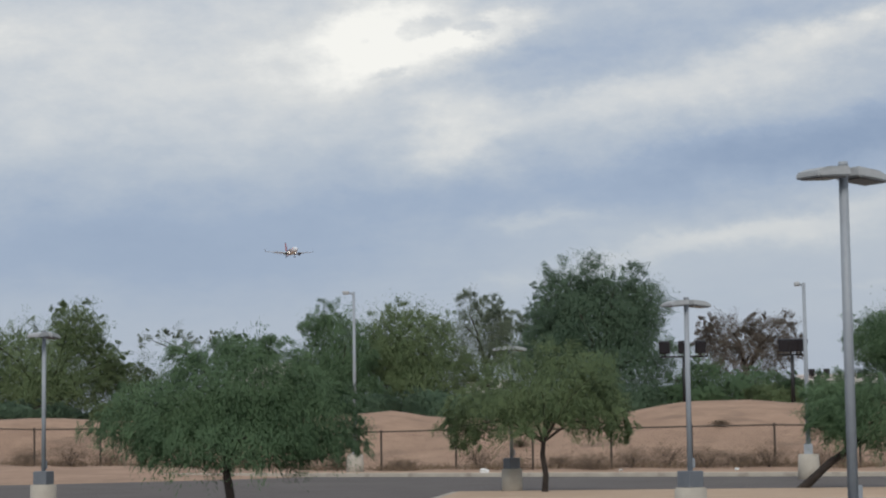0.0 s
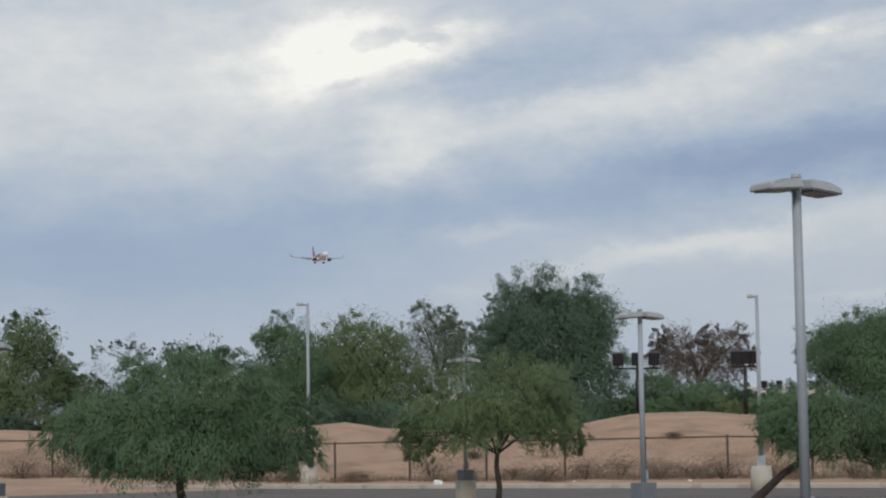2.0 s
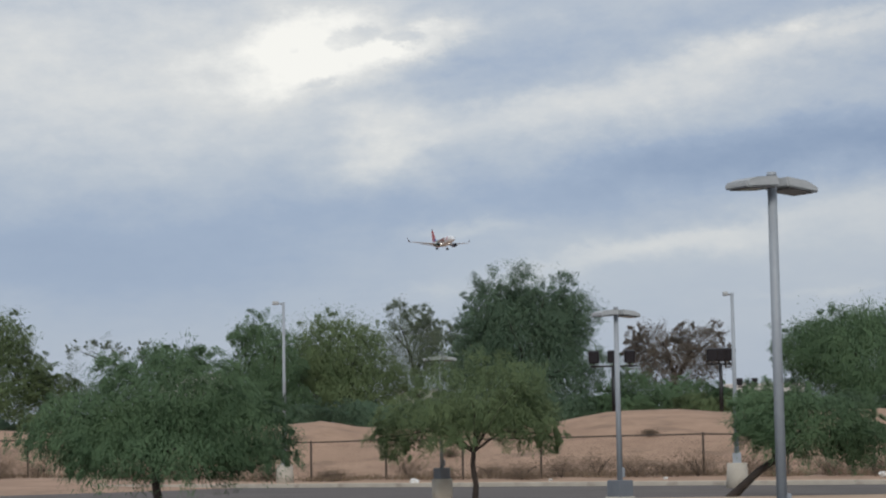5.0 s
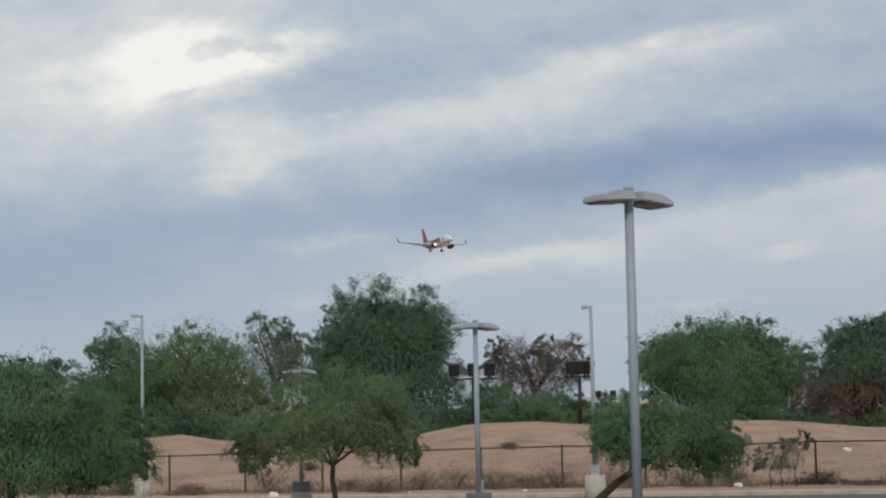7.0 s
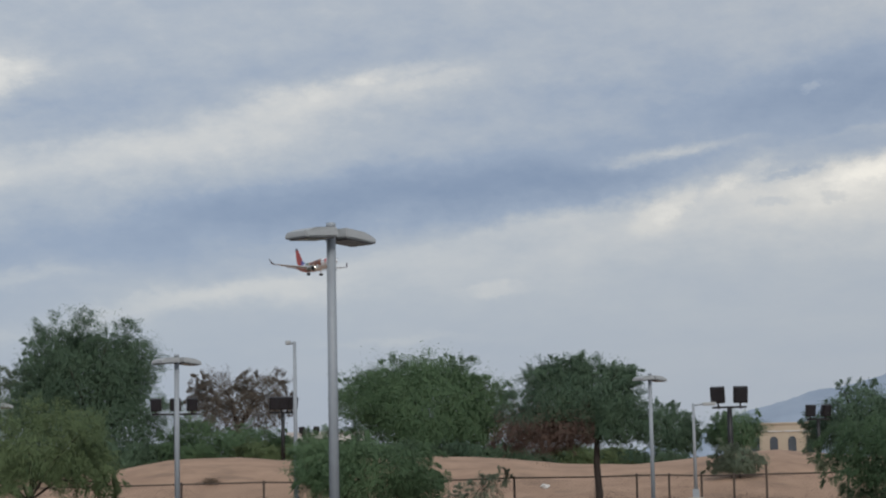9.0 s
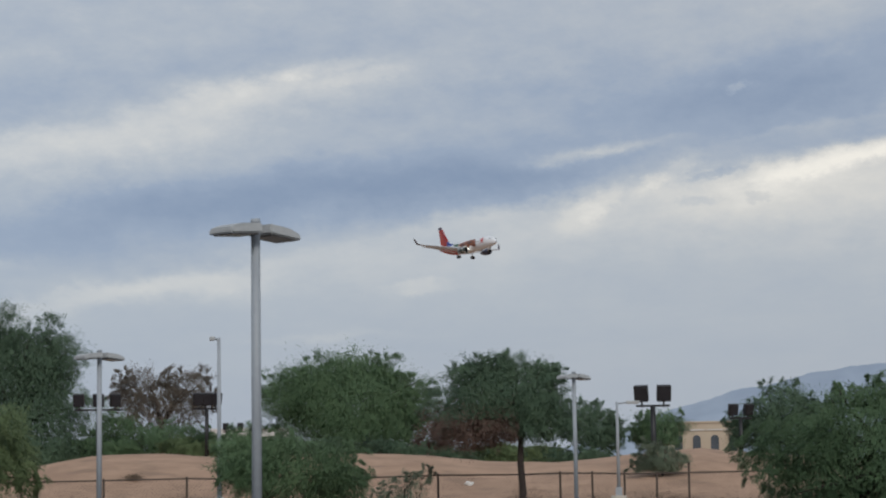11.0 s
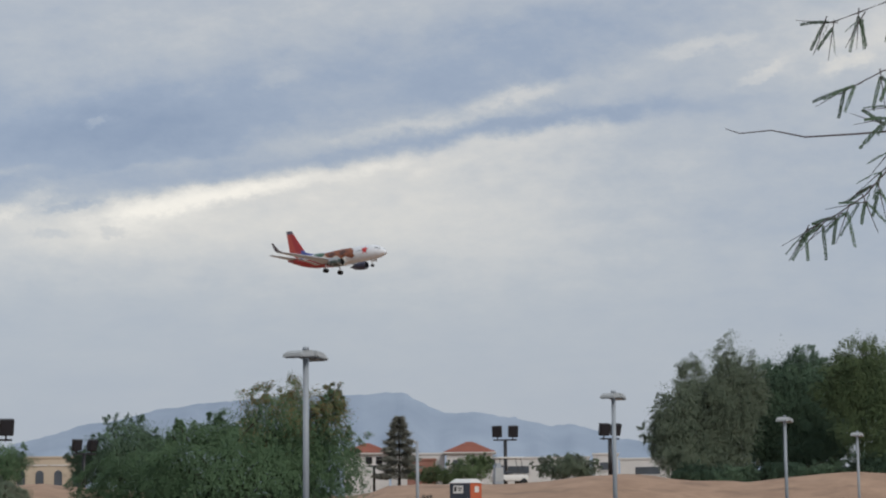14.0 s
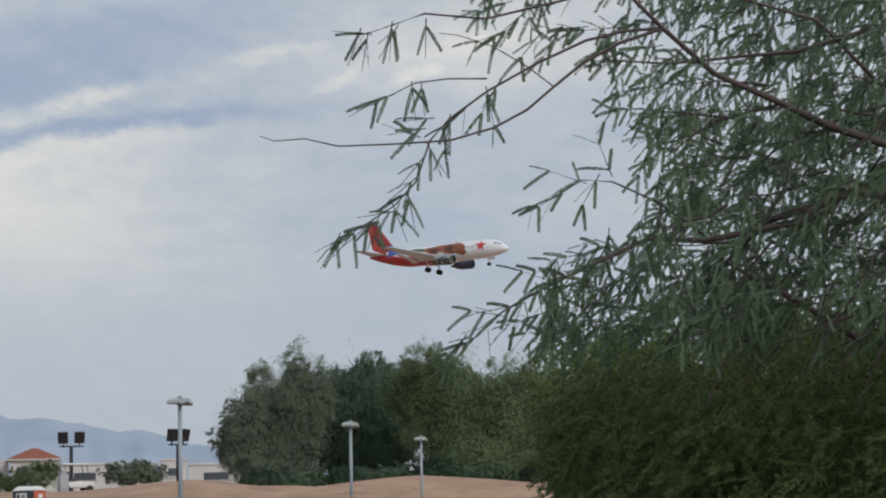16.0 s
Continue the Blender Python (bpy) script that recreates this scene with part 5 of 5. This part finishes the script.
def make_airliner():
    jet = empty("airliner", Matrix(), "white twin-engine airliner with red tail and belly, gear down", "airplane")
    vs, fs, n = [], [], 32
    for x, r, c in HULL_RINGS:
        for k in range(n):
            t = 2 * math.pi * k / n
            vs.append((x, r * math.cos(t), c + r * 1.05 * math.sin(t)))
    for i in range(len(HULL_RINGS) - 1):
        for k in range(n):
            a, b = i * n + k, i * n + (k + 1) % n
            fs.append((a, b, b + n, a + n))
    fs.append(tuple(range(n)))
    fs.append(tuple(range((len(HULL_RINGS) - 1) * n, len(HULL_RINGS) * n))[::-1])
    hull = ob_from("fuselage", vs, fs, HULL, jet, True)
    bm = bmesh.new()
    bmesh.ops.create_uvsphere(bm, u_segments=20, v_segments=10, radius=1, matrix=Matrix.Translation((0.2, 0, -1.45)) @ Matrix.Diagonal((5.2, 1.9, 0.85, 1)))
    part("wing_fairing", bm, HULL, jet, "", True)
    # cockpit and cabin windows
    for s in (-1, 1):
        for k, (x, t) in enumerate(((14.55, 40), (14.0, 38), (13.5, 36))):
            p = on_hull(x, t, 0.01)
            bm = bmesh.new()
            box(bm, 0, 0, 0, 0.5, 0.05, 0.42, 0.02, Matrix.Translation((p.x, p.y * -s, p.z)) @ pose(0, 0, 0, 35 * s, 12, 22 * s))
            part("cockpit_window", bm, WIN, hull)
    for k in range(38):
        x = 11.2 - 0.52 * k
        p = on_hull(x, 15, 0.0)
        bm = bmesh.new()
        box(bm, p.x, p.y, p.z, 0.22, 0.03, 0.32, 0.0)
        part("cabin_window", bm, WIN, hull)
    # painted marks
    star = []
    for k in range(10):
        r = 1.25 if k % 2 == 0 else 0.5
        t = radians(90 + 36 * k)
        star.append((10.55 + r * math.cos(t), 18 + r * math.sin(t) * 31))
    decal("star_marking", star, STAR, hull, "red five-pointed star")
    decal("bear_marking", [(7.3, -14), (6.9, 4), (7.1, 20), (6.4, 46), (5.2, 64), (3.6, 60), (1.5, 57), (-0.6, 48), (-2.4, 42), (-3.3, 18), (-2.6, 2), (-1.0, -4), (0.6, -2), (1.8, -12), (2.6, -26), (3.6, -14), (4.8, -8), (5.6, -22), (6.4, -30)], BROWN, hull, "brown shape on the hull")
    decal("pale_marking", [(2.4, -12), (2.0, 2), (0.9, 6), (0.2, -4), (0.6, -18), (1.6, -24)], TAN, hull, "pale patch on the hull", 0.1)
    decal("pale_marking", [(-1.6, 6), (-2.1, 18), (-2.9, 20), (-3.3, 10), (-2.6, 2)], TAN, hull, "pale patch on the hull", 0.1)
    decal("green_marking", [(-2.6, 40), (-3.6, 50), (-6.0, 52), (-6.8, 44), (-5.4, 28), (-3.8, 8), (-2.9, 16)], GREENMARK, hull, "dark green hill shape on the hull")
    decal("brown_shadow", [(4.4, 40), (3.2, 44), (2.2, 30), (2.8, 8), (3.6, 4), (4.2, 18)], DARKMARK, hull, "dark brown shape on the hull", 0.08)
    decal("brown_shadow", [(0.6, 34), (-0.6, 32), (-1.4, 16), (-0.4, 4), (0.8, 14)], DARKMARK, hull, "dark brown shape on the hull", 0.08)
    # wings, winglets, engines, gear
    up = (0, 0, 1)
    for s in (-1, 1):
        foil("wing", [((3.6, s * 1.3, -1.25), 7.6, 0.95, up), ((1.3, s * 5.6, -0.85), 4.6, 0.55, up), ((-3.9, s * 16.4, 0.45), 1.7, 0.22, up)], WINGPAINT, jet, "pale grey swept wing")
        foil("winglet", [((-3.95, s * 16.3, 0.45), 1.65, 0.16, (0, -s, 0)), ((-4.6, s * 16.95, 0.85), 1.35, 0.14, (0, -s, 0)), ((-5.9, s * 17.6, 2.75), 0.6, 0.08, (0, -s, 0))], WINGLET, jet, "upswept winglet")
        foil("flap", [((-3.6, s * 2.4, -1.55), 1.6, 0.16, (0.35, 0, 1)), ((-3.5, s * 5.4, -1.15), 1.35, 0.14, (0.35, 0, 1)), ((-4.0, s * 10.6, -0.55), 1.1, 0.12, (0.35, 0, 1))], WINGPAINT, jet)
        foil("tailplane", [((-11.9, s * 0.5, 1.15), 3.6, 0.35, up), ((-15.5, s * 7.1, 1.95), 1.3, 0.12, up)], WINGPAINT, jet, "pale grey tailplane")
        vs, fs, m = [], [], 24
        rings = [(5.6, 0.80), (5.75, 0.93), (5.5, 1.03), (4.6, 1.10), (3.2, 1.02), (1.8, 0.72), (1.75, 0.55), (0.9, 0.30), (0.4, 0.05)]
        for x, r in rings:
            for k in range(m):
                t = 2 * math.pi * k / m
                vs.append((x, s * 4.85 + r * math.cos(t), -2.15 + r * 0.96 * math.sin(t)))
        for i in range(len(rings) - 1):
            for k in range(m):
                a, b = i * m + k, i * m + (k + 1) % m
                fs.append((a, b, b + m, a + m))
        eng = ob_from("engine", vs, fs, NACELLE_SHADE if s > 0 else MURAL, jet, True)
        bm = bmesh.new()
        cyl(bm, (5.3, s * 4.85, -2.15), (5.34, s * 4.85, -2.15), 0.85, 0.85, 24)
        cyl(bm, (5.34, s * 4.85, -2.15), (5.75, s * 4.85, -2.15), 0.24, 0.03, 16)
        part("fan", bm, BLACK, eng, "", True)
        bm = bmesh.new()
        box(bm, 2.9, s * 4.85, -1.15, 3.6, 0.28, 0.7, 0.05)
        part("pylon", bm, WINGPAINT, eng)
        # main gear
        bm = bmesh.new()
        cyl(bm, (-1.4, s * 2.75, -1.4), (-1.4, s * 2.85, -3.4), 0.15, 0.12, 12)
        cyl(bm, (-1.4, s * 2.8, -2.5), (-0.9, s * 1.4, -1.7), 0.07, 0.07, 8)
        leg = part("main_gear", bm, WHITE, jet, "main landing gear leg", True)
        for o in (-0.42, 0.42):
            bm = bmesh.new()
            cyl(bm, (-1.4, s * 2.85 + o - 0.19, -3.4), (-1.4, s * 2.85 + o + 0.19, -3.4), 0.56, 0.56, 24)
            bmesh.ops.bevel(bm, geom=[e for e in bm.edges if e.calc_face_angle(0) > 1.0], offset=0.08, segments=2, affect="EDGES")
            part("tyre", bm, TYRE, leg, "", True)
        bm = bmesh.new()
        bmesh.ops.create_uvsphere(bm, u_segments=12, v_segments=8, radius=0.22, matrix=Matrix.Translation((3.3, s * 2.3, -1.2)))
        part("landing_light", bm, LIGHT, jet, "bright landing light at the wing root", True)
    bm = bmesh.new()
    cyl(bm, (11.4, 0, -1.7), (11.5, 0, -3.35), 0.11, 0.09, 12)
    leg = part("nose_gear", bm, WHITE, jet, "nose landing gear leg", True)
    for o in (-0.24, 0.24):
        bm = bmesh.new()
        cyl(bm, (11.5, o - 0.1, -3.35), (11.5, o + 0.1, -3.35), 0.36, 0.36, 20)
        part("tyre", bm, TYRE, leg, "", True)
    for s in (-1, 1):
        bm = bmesh.new()
        box(bm, 12.0, s * 0.42, -2.1, 1.3, 0.04, 0.55, 0.01)
        part("gear_door", bm, WHITE, jet)
    foil("fin", [((-7.0, 0, 1.7), 6.6, 0.3, (0, 1, 0)), ((-10.4, 0, 2.7), 5.2, 0.42, (0, 1, 0)), ((-14.9, 0, 8.9), 1.85, 0.2, (0, 1, 0))], FIN, jet, "red tail fin with a blue foot")
    return jet


airliner = make_airliner()


# ---------------------------------------------------------------- the mesquite beside the camera
def near_tree():
    rng = np.random.default_rng(7)
    foot = bearing(69, 4.6)
    thing = empty("mesquite_tree", Matrix.Translation(foot), "mesquite close by with red-brown twigs and feathery leaves", "tree")
    eye = Vector((ARC * math.sin(radians(46.64)), ARC * math.cos(radians(46.64)) - ARC, EYE))

    def at(x, y, d):
        """A place on the face of the crown: x across and y down in millimetres or so, d metres off the path's end."""
        az = 46.64 + math.degrees(math.atan((x - 784) / 3600))
        el = (888 - 0.0225 * (x - 784) - y) / 3600
        return eye + Vector((math.sin(radians(az)), math.cos(radians(az)), el)) * d - foot

    def limb(name, pts, r0, r1, n=8):
        vs, fs = tube(pts, list(np.linspace(r0, r1, len(pts))), n)
        ob_from(name, vs, fs, TWIG if r0 < 0.012 else BARK, thing, True)

    fork = Vector((0.05, 0.0, 1.15))
    limb("trunk", [(0, 0, -0.2), (0.03, 0.02, 0.4), (-0.02, 0.05, 0.8), fork], 0.13, 0.085, 12)
    hub = at(1568, 262, 3.5)
    limb("limb", [fork, fork.lerp(hub, 0.4) + Vector((0, 0, 0.22)), at(1760, 330, 3.7), hub, at(1480, 230, 3.4), at(1400, 188, 3.35), at(1280, 130, 3.3), at(1190, 45, 3.25), at(1120, -30, 3.2)], 0.0105, 0.0028)
    limb("branch", [at(1190, 45, 3.25), at(1110, 70, 3.22), at(1040, 108, 3.2), at(990, 148, 3.18), at(940, 190, 3.16), at(880, 222, 3.14), at(800, 245, 3.12), at(690, 252, 3.1), at(600, 256, 3.08), at(540, 243, 3.07), at(485, 248, 3.06), at(458, 239, 3.05)], 0.003, 0.00056)
    limb("branch", [at(1192, 44, 3.25), at(1120, 48, 3.23), at(1050, 64, 3.2), at(960, 105, 3.17), at(870, 155, 3.14), at(800, 206, 3.12), at(765, 245, 3.1), at(738, 320, 3.1), at(700, 362, 3.1), at(650, 395, 3.1), at(598, 422, 3.1)], 0.00275, 0.0007)
    limb("branch", [at(1120, -40, 3.2), at(1000, -8, 3.15), at(870, 22, 3.12), at(760, 12, 3.1), at(705, 32, 3.1), at(660, 48, 3.1), at(640, 52, 3.1)], 0.0025, 0.0007)
    limb("branch", [at(990, 148, 3.18), at(940, 108, 3.2), at(880, 72, 3.2), at(820, 52, 3.2), at(786, 48, 3.2)], 0.00125, 0.00056)
    limb("branch", [at(870, 132, 3.15), at(800, 132, 3.13), at(740, 140, 3.12), at(690, 165, 3.1), at(660, 182, 3.1)], 0.0015, 0.00056)
    limb("limb", [fork, at(1720, 470, 3.9), at(1568, 330, 3.7), at(1460, 370, 3.65), at(1370, 395, 3.6), at(1310, 445, 3.6), at(1255, 505, 3.55)], 0.012, 0.003)
    limb("limb", [at(1640, 380, 3.8), at(1500, 340, 3.6), at(1420, 400, 3.55), at(1250, 430, 3.5), at(1150, 425, 3.45), at(1050, 470, 3.4), at(960, 512, 3.35), at(890, 552, 3.3), at(812, 606, 3.3)], 0.008, 0.00084)
    limb("branch", [at(1290, 470, 3.5), at(1340, 500, 3.6), at(1420, 545, 3.7), at(1520, 610, 3.8)], 0.003, 0.007)
    limb("branch", [at(1250, 420, 3.5), at(1170, 360, 3.45), at(1090, 322, 3.4), at(1035, 318, 3.4), at(985, 350, 3.4)], 0.0025, 0.0007)
    limb("branch", [at(1568, 60, 3.4), at(1430, 95, 3.4), at(1330, 100, 3.4), at(1200, 110, 3.4), at(1080, 100, 3.4)], 0.005, 0.00105)
    limb("branch", [at(1400, 188, 3.35), at(1300, 210, 3.35), at(1220, 200, 3.35), at(1130, 190, 3.35)], 0.003, 0.0007)
    limb("branch", [at(1568, 150, 3.5), at(1470, 40, 3.5), at(1350, 0, 3.5), at(1240, -30, 3.5)], 0.004, 0.0014)

    pos, dirs, ln, wd, flat = [], [], [], [], []
    open_to = -bearing(52, 1)
    stem_v, stem_f = [], []

    def pinna(p, d, length, pairs, half, broad):
        """A narrow feather: leaflets in pairs along a drooping stalk."""
        d = d.normalized()
        side = d.cross(open_to + Vector(rng.normal(size=3)) * 1.1).normalized()
        nor = d.cross(side)
        for k in range(pairs):
            f = (k + 0.4) / pairs
            q = p + d * length * f + Vector((0, 0, -0.12 * length * f * f))
            for s in (-1, 1):
                pos.append(q)
                dirs.append(side * s + d * 1.0 + Vector(rng.normal(size=3)) * 0.12)
                flat.append(nor + Vector(rng.normal(size=3)) * 0.25)
                ln.append(half * (1.0 - 0.35 * abs(f - 0.45)) * rng.uniform(0.85, 1.15))
                wd.append(broad * rng.uniform(0.8, 1.2))

    def spray(x, y, d, toward, count, px=48, leaflets=11):
        """A short shoot that carries feathers; toward: its way across the crown's face, in degrees (0 right, 90 down)."""
        scale = d / 3600
        a = at(x, y, d)
        t = radians(toward)
        right, down = (at(x + 100, y, d) - a).normalized(), (at(x, y + 100, d) - a).normalized()
        along = right * math.cos(t) + down * math.sin(t)
        vs, fs = tube([a - along * 14 * scale, a, a + along * 60 * scale], [0.0010, 0.0009, 0.0004], 4)
        stem_f.extend(tuple(i + len(stem_v) for i in f) for f in fs)
        stem_v.extend(vs)
        for k in range(count):
            f = k / max(1, count - 1)
            root = a + (right * math.cos(t) + down * math.sin(t)) * f * 52 * scale * rng.uniform(0.8, 1.1)
            for s in (-1, 1):
                w = t + s * rng.uniform(0.25, 0.8)
                way = right * math.cos(w) + down * (math.sin(w) + 0.35) + Vector(rng.normal(size=3)) * 0.22
                pinna(root, way, px * scale * rng.uniform(0.7, 1.2), leaflets, 5.2 * scale, 3.4 * scale)

    # the feathers that stand alone before the sky
    for x, y, t in ((640, 52, 110), (655, 60, 100), (700, 40, 95), (705, 45, 120), (762, 35, 92), (650, 50, 185), (690, 165, 160), (672, 172, 150), (735, 150, 85), (752, 150, 85), (760, 205, 175), (745, 225, 170),
                    (735, 235, 200), (745, 285, 130), (730, 320, 140), (712, 345, 150), (725, 350, 80), (690, 375, 170), (668, 390, 110), (650, 400, 140), (625, 412, 130), (605, 420, 150), (595, 425, 120), (700, 372, 70),
                    (765, 260, 60), (870, 160, 80), (885, 150, 120), (830, 185, 140), (800, 210, 100), (905, 45, 160), (930, 20, 140), (960, 60, 130), (1030, 320, 200), (1060, 320, 120), (1000, 340, 150), (985, 350, 160), (1085, 300, 250),
                    (900, 545, 170), (880, 560, 190), (860, 580, 140), (835, 600, 150), (815, 606, 120), (925, 530, 110), (950, 515, 80), (975, 500, 200), (1000, 490, 190)):
        spray(x, y, 3.1 if x < 800 else 3.3, t, 1 if x < 800 else 2, 50, 20)
    # the body of the crown
    edge = [(-60, 880), (40, 930), (110, 1060), (210, 1120), (300, 1120), (400, 1060), (480, 985), (560, 930), (620, 930), (760, 945), (1000, 960)]
    made = 0
    while made < 640:
        x, y = rng.uniform(870, 1720), rng.uniform(-60, 590)
        left = float(np.interp(y, [e[0] for e in edge], [e[1] for e in edge])) + 25 * math.sin(y * 0.05)
        depth_in = x - left
        open_top = 0.55 + 0.45 * min(1.0, max(0.0, (y - 90 + 0.3 * (x - 1200)) / 170))
        if depth_in < 0 or rng.uniform() > (0.20 + depth_in / 600) * open_top + max(0, y - 360) / 260:
            continue
        spray(x, y, rng.uniform(3.15, 3.5) if depth_in < 150 else rng.uniform(3.2, 4.2), rng.uniform(80, 190), 2 + int(rng.integers(0, 3)), 40, 15)
        made += 1
    for k in range(300):
        spray(rng.uniform(1200, 1720), rng.uniform(130, 570), rng.uniform(3.7, 4.6), rng.uniform(60, 210), 3, 42, 12)
    P, D = np.array([tuple(p) for p in pos]), np.array([tuple(q) for q in dirs])
    leaf_mesh("foliage", P, D, np.array(ln), np.array(wd), rng, LEAF_NEAR, thing, np.array([tuple(q) for q in flat]))
    tagged(ob_from("twig_mass", stem_v, stem_f, TWIG, thing, True), "thin red-brown twigs", kind="stuff")
    # thin shoots through the body
    for k in range(46):
        x, y = rng.uniform(1290, 1680), rng.uniform(150, 620)
        d = rng.uniform(3.3, 4.1)
        pts = [at(x, y, d)]
        ang = rng.uniform(2.2, 3.9)
        for j in range(4):
            ang += rng.normal(0, 0.25)
            x, y = x + 34 * math.cos(ang), y + 34 * math.sin(ang) + 10
            pts.append(at(x, y, d))
        limb("twig", pts, 0.003, 0.0008, 5)
    # lower skirts: old growth at the back, fine feathers before it
    right, down = (at(1400, 700, 4) - at(1300, 700, 4)).normalized(), Vector((0, 0, -1))

    def skirt(n, near, far):
        x = rng.uniform(930, 1800, n)
        y = rng.uniform(0, 1, n) ** 0.8 * 460 + 540
        top = 640 - 0.14 * (x - 930) + 22 * np.sin(x * 0.021) + 14 * np.sin(x * 0.057)
        left = np.interp(y, [540, 600, 700, 880, 1100], [1000, 935, 945, 962, 985]) + 14 * np.sin(y * 0.06)
        keep = (y > top + rng.normal(0, 26, n)) & (x > left + np.abs(rng.normal(0, 16, n)))
        x, y = x[keep], y[keep]
        d = rng.uniform(near, far, len(x))
        d = 4.65 + (d - 4.65) * np.maximum(0.25, np.sqrt(np.clip(1 - ((1760 - x) / 830) ** 2, 0, 1)))
        return np.array([tuple(at(a, b, c)) for a, b, c in zip(x, y, d)])

    P = skirt(60000, 4.7, 5.4)
    D = rng.normal(size=(len(P), 3)) * 0.55 + np.array((-0.3, 0.1, -0.6))
    leaf_mesh("inner_foliage", P, D, rng.uniform(0.02, 0.042, len(P)), rng.uniform(0.005, 0.009, len(P)), rng, LEAF_LOW, thing)
    C = skirt(4200, 3.9, 4.8)
    m, k = len(C), 15
    way = np.array(right) * rng.normal(-0.7, 0.5, (m, 1)) + np.array(down) * rng.normal(0.55, 0.4, (m, 1)) + rng.normal(size=(m, 3)) * 0.25
    way /= np.linalg.norm(way, axis=1)[:, None]
    side = np.cross(way, rng.normal(size=(m, 3)))
    side /= np.linalg.norm(side, axis=1)[:, None]
    span = rng.uniform(0.05, 0.085, (m, 1))
    P, D = [], []
    for q in range(k):
        f = (q + 0.4) / k
        for s in (-1, 1):
            P.append(C + way * span * f + np.array((0, 0, -0.012 * f * f)))
            D.append(side * s + way * 0.9 + rng.normal(size=(m, 3)) * 0.15)
    P, D = np.concatenate(P), np.concatenate(D)
    leaf_mesh("lower_foliage", P, D, rng.uniform(0.010, 0.015, len(P)), rng.uniform(0.004, 0.0062, len(P)), rng, LEAF_LOW, thing)
    # the rest of the crown, round the trunk
    n = 52000
    v = rng.normal(size=(n, 3))
    v *= (rng.uniform(0.2, 1.0, n) ** 0.5 / np.linalg.norm(v, axis=1))[:, None]
    v[:, 2] += 0.12 * np.sin(v[:, 0] * 9) * np.cos(v[:, 1] * 8)
    P = v * np.array((1.55, 1.55, 0.95)) + np.array((0.15, 0.15, 1.75))
    world = P + np.array(foot) - np.array(eye)
    P = P[np.degrees(np.arctan2(world[:, 0], world[:, 1])) > 61]
    D = P - np.array((0.15, 0.15, 1.4)) + rng.normal(size=P.shape) * 0.6 + np.array((0, 0, -0.5))
    leaf_mesh("outer_foliage", P, D, rng.uniform(0.03, 0.07, len(P)), rng.uniform(0.009, 0.015, len(P)), rng, LEAF_LOW, thing)


near_tree()


# ---------------------------------------------------------------- what moves
# seconds, bearing, height angle of the airliner's middle as it comes in along a straight line
APPROACH = [(0.0, -4.29, 5.05), (2.0, -2.18, 5.2), (3.5, -0.26, 5.34), (6.0, 3.75, 5.67), (7.0, 5.77, 5.8), (8.5, 9.32, 5.99), (11.0, 17.05, 6.4), (12.5, 23.36, 6.65), (14.5, 34.8, 6.95), (16.0, 46.54, 6.92)]


def motions():
    rows = []
    for t, az, el in APPROACH:
        x, y = -118.75 + 32.54 * t, 1654.1 - 79.5 * t
        d = (0.86 - 0.0025 * t - 0.0018 * max(0.0, t - 11) ** 2) * math.hypot(x, y)
        p = bearing(az, d)
        rows.append((t, pose(p.x, p.y, EYE + d * math.tan(radians(el)), 0, -2.5, -71.3)))
    walk(airliner, rows)


motions()
